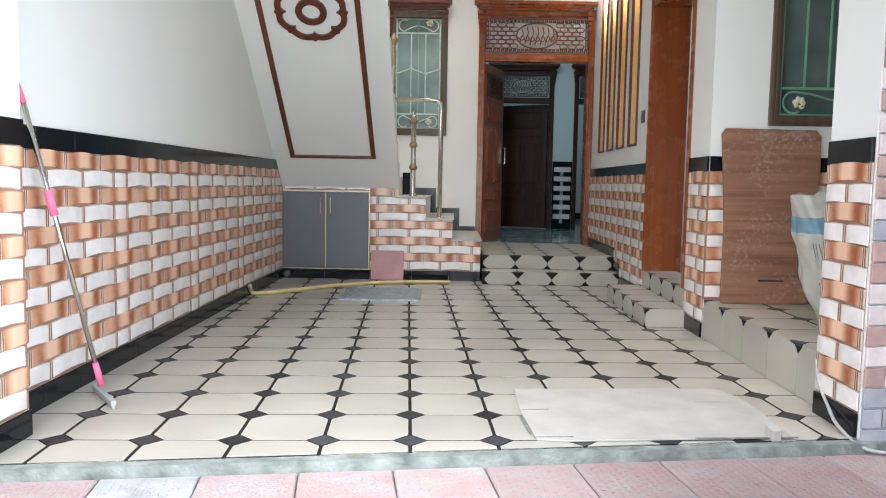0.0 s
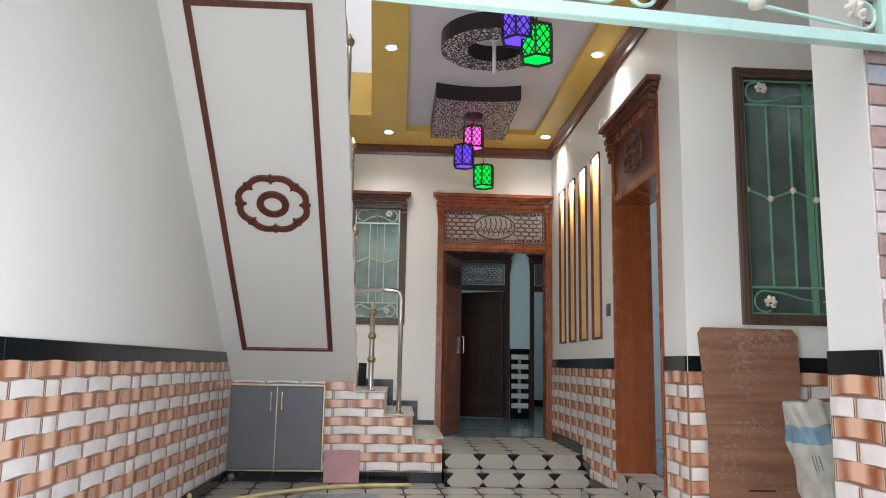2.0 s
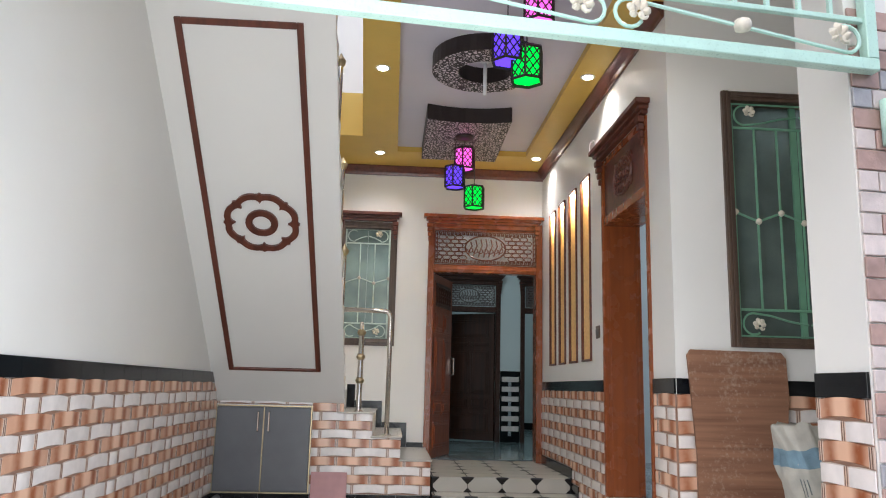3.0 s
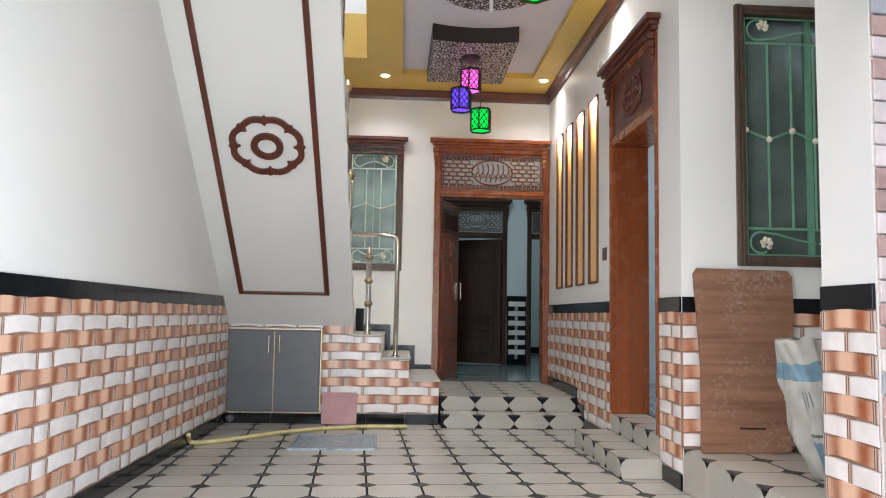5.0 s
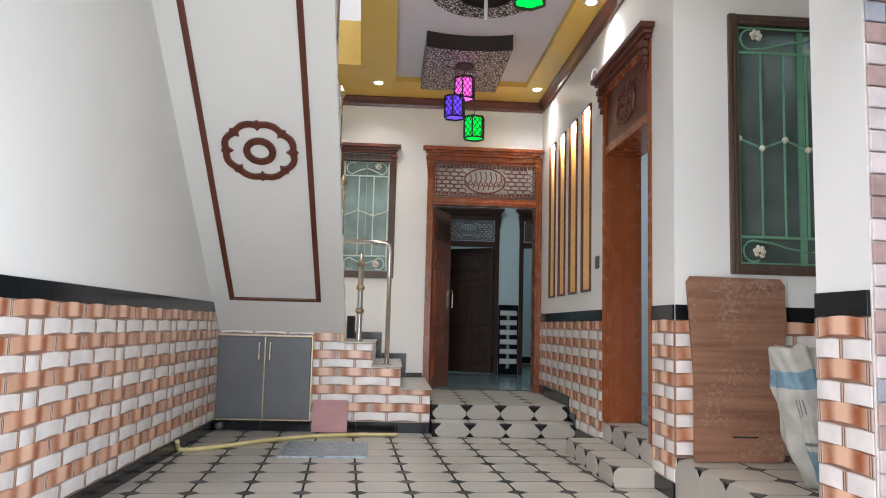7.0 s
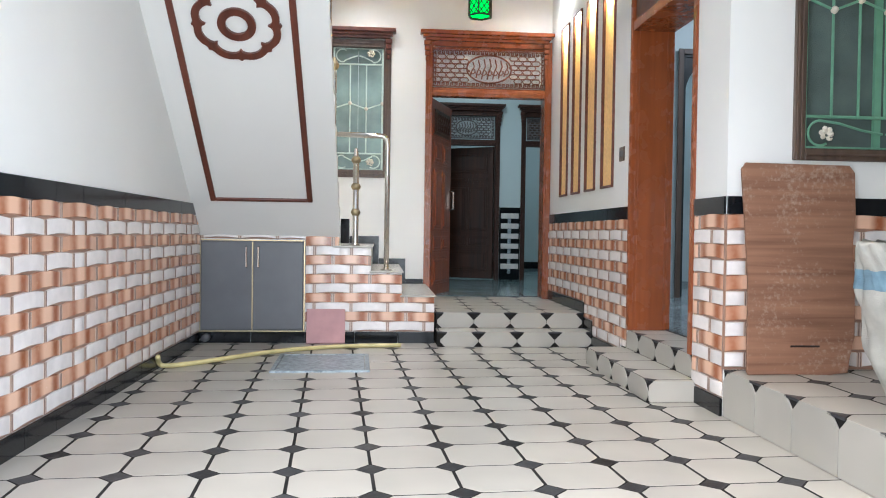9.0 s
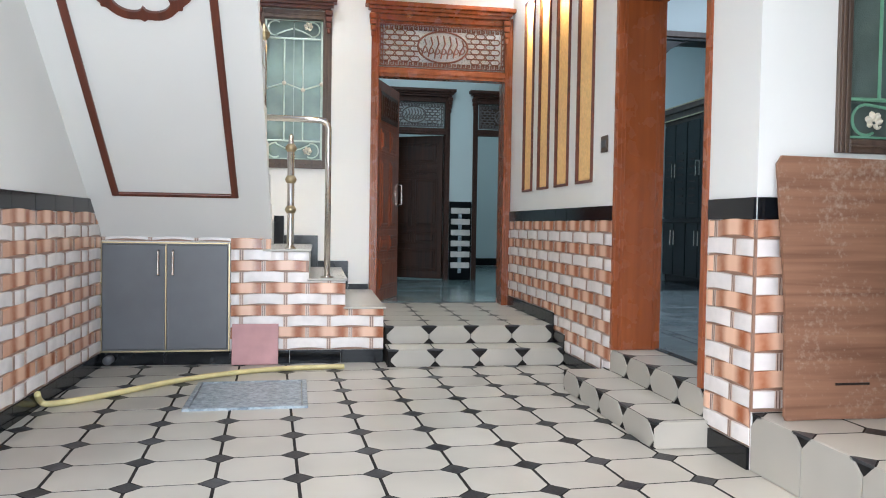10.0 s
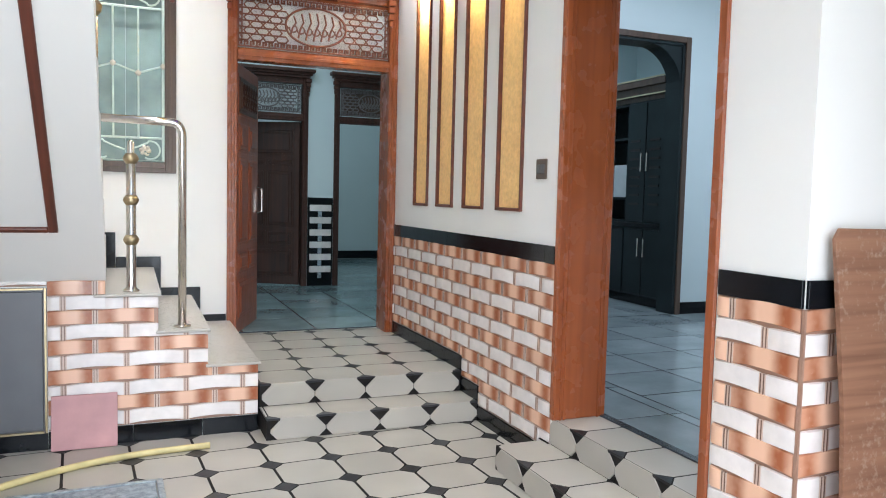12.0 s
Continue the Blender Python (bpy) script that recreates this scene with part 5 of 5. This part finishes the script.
def joints_between(start, lengths, a, b):
    """Joint positions that cover a to b, out of lengths that repeat."""
    whole = sum(lengths)
    at, k, out = start + math.floor((a - start) / whole) * whole, 0, []
    while at < b:
        out.append(at)
        at += lengths[k % len(lengths)]
        k += 1
    return out + [at]


def brick_rows(parent, rz, fixed, rows, bond):
    """rows: (row number, low, high, from, to) along the wall; fixed: the wall plane."""
    turn = {90: lambda w, z: (fixed, w, z), 0: lambda w, z: (w, fixed, z), -90: lambda w, z: (fixed, w, z)}[rz]
    lines, pale = bmesh.new(), bmesh.new()
    for r, lo, hi, a, b in rows:
        orange = r % 2 == 1
        mat = BRICK_O if orange else BRICK_W
        stops = joints_between(*bond[orange], a, b)
        for j0, j1 in zip(stops, stops[1:]):
            s, e = max(a, j0 + 0.0145), min(b, j1 - 0.0145)
            if e - s > 0.02:
                ob = new("brick", brick_mesh(e - s, hi - lo - 0.004, mat))
                ob.parent = parent
                ob.matrix_basis = pose(*turn((s + e) / 2, (lo + hi) / 2), 0, 0, rz)
            if a + 0.012 < j0 < b - 0.012:
                for d0, d1, t, bm in ((-0.0095, -0.0055, 0.0085, lines), (-0.016, 0.016, 0.007, pale), (0.0055, 0.0095, 0.0085, lines)):
                    p = turn(j0 + d0, lo + 0.003)
                    q = turn(j0 + d1, hi - 0.003)
                    if rz == 0:
                        box(p[0], q[0], fixed - t, fixed, p[2], q[2], bm)
                    elif rz == 90:
                        box(fixed, fixed + t, p[1], q[1], p[2], q[2], bm)
                    else:
                        box(fixed - t, fixed, p[1], q[1], p[2], q[2], bm)
    for b_, mt in ((lines, JOINTLINE), (pale, JOINTPALE)):
        if len(b_.verts):
            tagged(part("joint_lines", b_, mt, parent), kind="stuff")


def slab_on(parent, name, rz, fixed, a, b, z0, z1, t, mat, label="", t0=0.001):
    if rz == 0:
        bm = box(a, b, fixed - t, fixed - t0, z0, z1, None, 0.0015)
    elif rz == 90:
        bm = box(fixed + t0, fixed + t, a, b, z0, z1, None, 0.0015)
    else:
        bm = box(fixed - t, fixed - t0, a, b, z0, z1, None, 0.0015)
    return part(name, bm, mat, parent, label)


def dado(parent, rz, fixed, a, b, base=0.0, bond=None, top=1.10, band=True, skirt=0.10, laid=True):
    z0 = base + skirt
    slab_on(parent, "tile_bed", rz, fixed, a, b, z0, top, 0.004, BACKTILE)
    rows = []
    for r in range(12):
        lo, hi = 0.104 + BH * r, 0.104 + BH * (r + 1)
        lo = max(lo, z0)
        if hi - lo > 0.025:
            rows.append((r, lo, min(hi, top), a, b))
    if laid:
        brick_rows(parent, rz, fixed + {0: -0.004, 90: 0.004, -90: -0.004}[rz], rows, bond)
    n = max(1, round((b - a) / 0.33))
    for i in range(n):
        p, q = a + (b - a) * i / n, a + (b - a) * (i + 1) / n
        if band:
            slab_on(parent, "band_tile", rz, fixed, p, q - 0.0008, top + 0.002, top + 0.098, 0.014, BLACKTILE, "black glazed border tile")
        slab_on(parent, "skirting_tile", rz, fixed, p, q - 0.0008, base, z0 - 0.002, 0.016, BLACKTILE, "black glazed skirting tile")


dado(wall_west, 90, WEST, 2.785, 7.69, bond={True: (3.683, (0.469, 0.328, 0.328)), False: (3.834, (0.158, 0.322, 0.322, 0.323))})
dado(wall_front_w, 90, -1.60, 2.45, 2.777, bond=regular(2.44))
dado(wall_front_e, -90, 1.65, 2.945, 3.295, bond=regular(3.12))
dado(wall_east, -90, EAST, 4.951, 5.345, bond=regular(5.43))
dado(wall_east, -90, EAST, 6.56, 6.66, base=STEP1, skirt=0.006, laid=False)
dado(wall_east, -90, EAST, 6.66, 7.46, laid=False)
dado(wall_east, -90, EAST, 7.46, 7.735, base=STEP1, laid=False)
dado(wall_east, -90, EAST, 7.735, NORTH - 0.02, base=LAND, laid=False)
rows = []
for r in range(12):
    hi, run = 0.104 + BH * (r + 1), None
    for a, b, base in ((6.56, 6.66, STEP1), (6.66, 7.46, 0.0), (7.46, 7.735, STEP1), (7.735, NORTH - 0.02, LAND)):
        lo = max(0.104 + BH * r, base + (0.006 if b == 6.66 else 0.10))
        if hi - lo < 0.025:
            run = None
        elif run and abs(run[1] - lo) < 1e-6:
            run[4] = b
        else:
            run = [r, lo, min(hi, 1.10), a, b]
            rows.append(run)
brick_rows(wall_east, -90, EAST - 0.004, rows, regular(6.697, 0.3085))
structure("trim_pier_corner", box(EAST - 0.011, EAST - 0.001, 4.937, 4.949, 0.26, 1.10), BACKTILE, "brown grouted corner of the tiled pier", "trim")
dado(wall_bay, 0, 4.95, EAST + 0.002, 3.4, base=0.25, bond=regular(1.80), skirt=0.006)

# stair side
cols = [(-0.830, -0.54, 0.935), (-0.54, -0.262, 0.84), (-0.262, 0.012, 0.622), (0.012, 0.303, 0.409)]
for a, b, t in cols:
    slab_on(staircase, "tile_bed", 0, 7.70, a, b, 0.10, t, 0.004, BACKTILE)
slab_on(staircase, "tile_bed", 0, 7.70, WEST, -0.830, 0.907, 0.935, 0.004, BACKTILE)
rows = []
for r in range(11):
    lo, hi = 0.104 + BH * r, 0.104 + BH * (r + 1)
    run = None
    for a, b, t in cols:
        eff = min(hi, t)
        if eff - lo < 0.02:
            continue
        if run and abs(run[2] - eff) < 1e-6:
            run[4] = b
        else:
            run = [r, lo, eff, a, b]
            rows.append(run)
rows.append((10, 0.909, 0.934, WEST, -0.832))
brick_rows(staircase, 0, 7.696, rows, regular(0.212, 0.322))
for a, b in ((WEST, -1.3), (-1.298, -0.832), (-0.830, -0.4), (-0.398, -0.02), (-0.018, 0.303)):
    slab_on(staircase, "skirting_tile", 0, 7.70, a, b, 0.0, 0.098, 0.012, BLACKTILE, "black glazed skirting tile")

# front wall cladding beyond the gate pillar
rng = random.Random(7)
ang = math.atan(EDGE[0])
for r in range(32):
    z, x = -0.04 + 0.0835 * r, 1.655
    while x < 2.35:
        l = rng.choice((0.09, 0.13, 0.18, 0.24))
        if x == 1.655 and r % 2:
            l = 0.09
        mt = FACADE_BRICKS[rng.choice((0, 0, 0, 1, 1, 2))] if z > 0.15 else FACADE_BRICKS[2]
        key = ("f", l, mt.name)
        if key not in _bricks:
            b_ = box(0, l - 0.006, -0.014, 0.0, 0, 0.077, None, 0.003)
            me = bpy.data.meshes.new("facade_tile")
            b_.to_mesh(me); b_.free(); me.materials.append(mt)
            _bricks[key] = me
        ob = new("facade_tile", _bricks[key])
        ob.parent = wall_front_e
        ob.matrix_basis = pose(x, 2.938 + (x - 1.65) * 0.1474, z, 0, 0, math.degrees(ang))
        x += l * math.cos(ang)


# ---- floor tiles ----
def cut(poly, planes):
    """Keep the part of a flat outline for which a x + b y <= c, plane by plane."""
    for a, b, c in planes:
        out = []
        for i, p in enumerate(poly):
            q = poly[(i + 1) % len(poly)]
            dp, dq = a * p[0] + b * p[1] - c, a * q[0] + b * q[1] - c
            if dp <= 0:
                out.append(p)
            if (dp < 0 < dq) or (dq < 0 < dp):
                t = dp / (dp - dq)
                out.append((p[0] + (q[0] - p[0]) * t, p[1] + (q[1] - p[1]) * t))
        poly = out
        if len(poly) < 3:
            return []
    return poly


def area(poly):
    return abs(sum(p[0] * q[1] - q[0] * p[1] for p, q in zip(poly, poly[1:] + poly[:1]))) / 2


def piece_mesh(name, poly, h, mat, edge=0.0012):
    c = (sum(p[0] for p in poly) / len(poly), sum(p[1] for p in poly) / len(poly))
    n = len(poly)
    verts = [(x, y, -h) for x, y in poly] + [(x, y, -edge) for x, y in poly]
    verts += [(x + (c[0] - x) * edge / max(1e-6, math.hypot(x - c[0], y - c[1])), y + (c[1] - y) * edge / max(1e-6, math.hypot(x - c[0], y - c[1])), 0) for x, y in poly]
    faces = [tuple(range(2 * n, 3 * n))]
    for i in range(n):
        j = (i + 1) % n
        faces += [(i, j, n + j, n + i), (n + i, n + j, 2 * n + j, 2 * n + i)]
    me = bpy.data.meshes.new(name)
    me.from_pydata(verts, [], faces)
    me.materials.append(mat)
    return me


def tile_field(parent, z, anchor, turn, pitch, planes, span, deep=None, cutc=0.058, gx=0.0070, gy=0.0050, tile=None, inset=None, h=0.02):
    tile, inset, deep = tile or FLOORTILE, inset or DIAMOND, deep or pitch
    c, s = math.cos(radians(turn)), math.sin(radians(turn))
    def place(u, v):
        return (anchor[0] + c * u - s * v, anchor[1] + s * u + c * v)
    hx, hy, k = pitch / 2 - gx, deep / 2 - gy, cutc
    octo = [(-hx + k, -hy), (hx - k, -hy), (hx, -hy + k), (hx, hy - k), (hx - k, hy), (-hx + k, hy), (-hx, hy - k), (-hx, -hy + k)]
    dk = k + 0.003
    dia = [(0, -dk), (dk, 0), (0, dk), (-dk, 0)]
    shared = {"tile": piece_mesh("tile", octo, h, tile), "inset": piece_mesh("inset", dia, h, inset)}
    for i in range(span[0], span[1]):
        for j in range(span[2], span[3]):
            for nm, shape, du, mt, dz in (("tile", octo, 0.5, tile, 0.0), ("inset", dia, 0.0, inset, -0.0003)):
                cu, cv = (i + du) * pitch, (j + du) * deep
                o_ = place(cu, cv)
                poly = [place(cu + x, cv + y) for x, y in shape]
                kept = cut(poly, planes)
                if not kept or area(kept) < 0.0004:
                    continue
                if area(kept) > 0.999 * area(poly):
                    ob = new(nm, shared[nm])
                    ob.matrix_basis = pose(*o_, z + dz, 0, 0, turn)
                else:
                    mid = (sum(p[0] for p in kept) / len(kept), sum(p[1] for p in kept) / len(kept))
                    ob = new(nm, piece_mesh(nm, [(p[0] - mid[0], p[1] - mid[1]) for p in kept], h, mt))
                    ob.matrix_basis = pose(*mid, z + dz)
                ob.parent = parent


PITCH = 0.3335
tile_field(porch, 0.0, (-0.155, 3.128), 3.4, PITCH, [(-1, 0, -WEST - 0.001), (1, 0, 1.70), (0, 1, 7.70), (EDGE[0], -1, -EDGE[1])], (-6, 8, -3, 16), 0.3255)
tile_field(landing, LAND, (0.664, 7.735), 0, 0.335, [(-1, 0, -0.32), (1, 0, EAST - 0.001), (0, 1, N1), (0, -1, -7.735)], (-2, 4, -1, 6), gx=0.004, gy=0.004, h=0.012)
tile_field(step_low, STEP1, (0.672, 7.462), 0, 0.335, [(-1, 0, -0.32), (1, 0, EAST - 0.001), (0, 1, 7.733), (0, -1, -7.462)], (-2, 4, -1, 1), gx=0.004, gy=0.004, h=0.012)
tile_field(ledge, STEP1, (1.388, 5.66), 0, 0.335, [(-1, 0, -1.388), (1, 0, EAST), (0, 1, 6.63), (0, -1, -5.29)], (-1, 2, -2, 4), h=0.012)
tile_field(sill_floor, LAND, (EAST, 5.635), 0, 0.335, [(-1, 0, -EAST), (1, 0, 1.99), (0, 1, 6.60), (0, -1, -5.33)], (-1, 2, -2, 4), h=0.012)
tile_field(bay, 0.255, (EAST, 4.6), 0, 0.335, [(-1, 0, -EAST), (1, 0, 3.4), (0, 1, 4.94), (0.145, -1, 0.2436 - 3.32)], (-1, 6, -5, 2), h=0.012)


def riser(parent, rz, fixed, joints, lo, hi, top=0.062, bottom=0.04):
    """Cut-corner tiles standing on a riser, between the joints given along it."""
    for a, b in zip(joints, joints[1:]):
        w, hgt, g = b - a, hi - lo, 0.0025
        t0 = top if w > 0.2 else top * 0.6
        b0 = bottom if w > 0.2 else bottom * 0.6
        x0, x1, y0, y1 = -w / 2 + g, w / 2 - g, 0.002, hgt - 0.002
        poly = [(x0 + b0, y0), (x1 - b0, y0), (x1, y0 + b0), (x1, y1 - t0), (x1 - t0, y1), (x0 + t0, y1), (x0, y1 - t0), (x0, y0 + b0)]
        if b0 == 0:
            poly = [(x0, y0), (x1, y0), (x1, y1 - t0), (x1 - t0, y1), (x0 + t0, y1), (x0, y1 - t0)]
        ob = new("riser_tile", piece_mesh("riser_tile", poly, 0.008, FLOORTILE))
        ob.parent = parent
        m = (a + b) / 2
        if rz == 0:
            ob.matrix_basis = pose(m, fixed, lo, 90)
        else:
            ob.matrix_basis = pose(fixed, m, lo, 90, 0, -90)


riser(step_low, 0, 7.461, [0.340, 0.672, 1.010, 1.342, 1.675], 0, STEP1, 0.066, 0.04)
riser(landing, 0, 7.733, [0.332, 0.664, 0.995, 1.328, 1.655], STEP1, LAND, 0.066, 0.04)
riser(ledge, -90, 1.386, [5.29, 5.66, 5.995, 6.325, 6.63], 0, STEP1)
riser(ledge, 0, 5.289, [1.39, 1.68], 0, STEP1, 0.03, 0.012)
riser(sill_floor, -90, EAST - 0.001, [5.345, 5.635, 5.97, 6.305, 6.595], STEP1, LAND)
riser(bay, -90, EAST, [3.30, 3.57, 3.91, 4.26, 4.60, 4.95], 0, 0.255, 0.055, 0.0)


def plates(parent, x0, x1, y0, y1, z, pitch, mat, gap=0.012):
    nx, ny = max(1, round((x1 - x0) / pitch)), max(1, round((y1 - y0) / pitch))
    px, py = (x1 - x0) / nx, (y1 - y0) / ny
    me = piece_mesh("floor_plate", [(-px / 2 + gap / 2, -py / 2 + gap / 2), (px / 2 - gap / 2, -py / 2 + gap / 2), (px / 2 - gap / 2, py / 2 - gap / 2), (-px / 2 + gap / 2, py / 2 - gap / 2)], 0.01, mat)
    for i in range(nx):
        for j in range(ny):
            ob = new("floor_plate", me)
            ob.parent = parent
            ob.matrix_basis = pose(x0 + (i + 0.5) * px, y0 + (j + 0.5) * py, z)


plates(bpy.data.objects["hall_floor"], -0.8, 2.94, N1, 12.48, HZ, 0.62, MARBLE, 0.02)
plates(bpy.data.objects["side_room_floor"], 1.995, 2.335, 5.2, 9.4, HZ, 0.62, MARBLE_PALE)
plates(bpy.data.objects["side_room_floor"], 2.335, 2.43, 5.2, 9.4, HZ, 0.62, MARBLE_PALE, 0.018)
plates(bpy.data.objects["side_room_floor"], 2.43, 6.45, 5.2, 9.4, HZ, 0.55, MARBLE_PALE, 0.018)
plates(bpy.data.objects["side_room_floor"], 3.1, 6.45, 9.42, 10.8, HZ, 0.62, MARBLE_PALE)

# street pavers along the threshold
street = structure("pavement", prism([(-6, front(-6) - 5), (6, front(6) - 5), (6, front(6) - 0.02), (-6, front(-6) - 0.02)], "z", -0.13, -0.062), SLABEDGE, "pink relief pavers of the street before the porch", "pavement")
c8, s8 = math.cos(ang), math.sin(ang)
PW, PD = 0.337, 0.53
def paver_mesh(mat):
    bm = box(-PW / 2 + 0.003, PW / 2 - 0.003, -PD / 2 + 0.003, PD / 2 - 0.003, -0.03, 0, None, 0.005)
    for i in range(11):
        for j in range(14):
            x, y = -0.14 + 0.028 * i, -0.235 + 0.036 * j + (0.018 if i % 2 else 0)
            if abs(y) < PD / 2 - 0.015:
                box(x - 0.007, x + 0.007, y - 0.011, y + 0.011, -0.004, 0.002, bm)
    me = bpy.data.meshes.new("paver")
    bm.to_mesh(me); bm.free(); me.materials.append(mat)
    return me
PM = paver_mesh(PAVER); PG = paver_mesh(PAVER_GREY)
for i in range(-8, 9):
    for j in range(6):
        u, v = 0.139 + (i + 0.5) * PW, -0.05 - (j + 0.5) * PD
        ob = new("paver", PG if (i, j) in ((-4, 0), (3, 2), (0, 3)) else PM)
        ob.parent = street
        ob.matrix_basis = pose(c8 * u - s8 * v, front(0) + s8 * u + c8 * v, -0.046, 0, 0, math.degrees(ang))
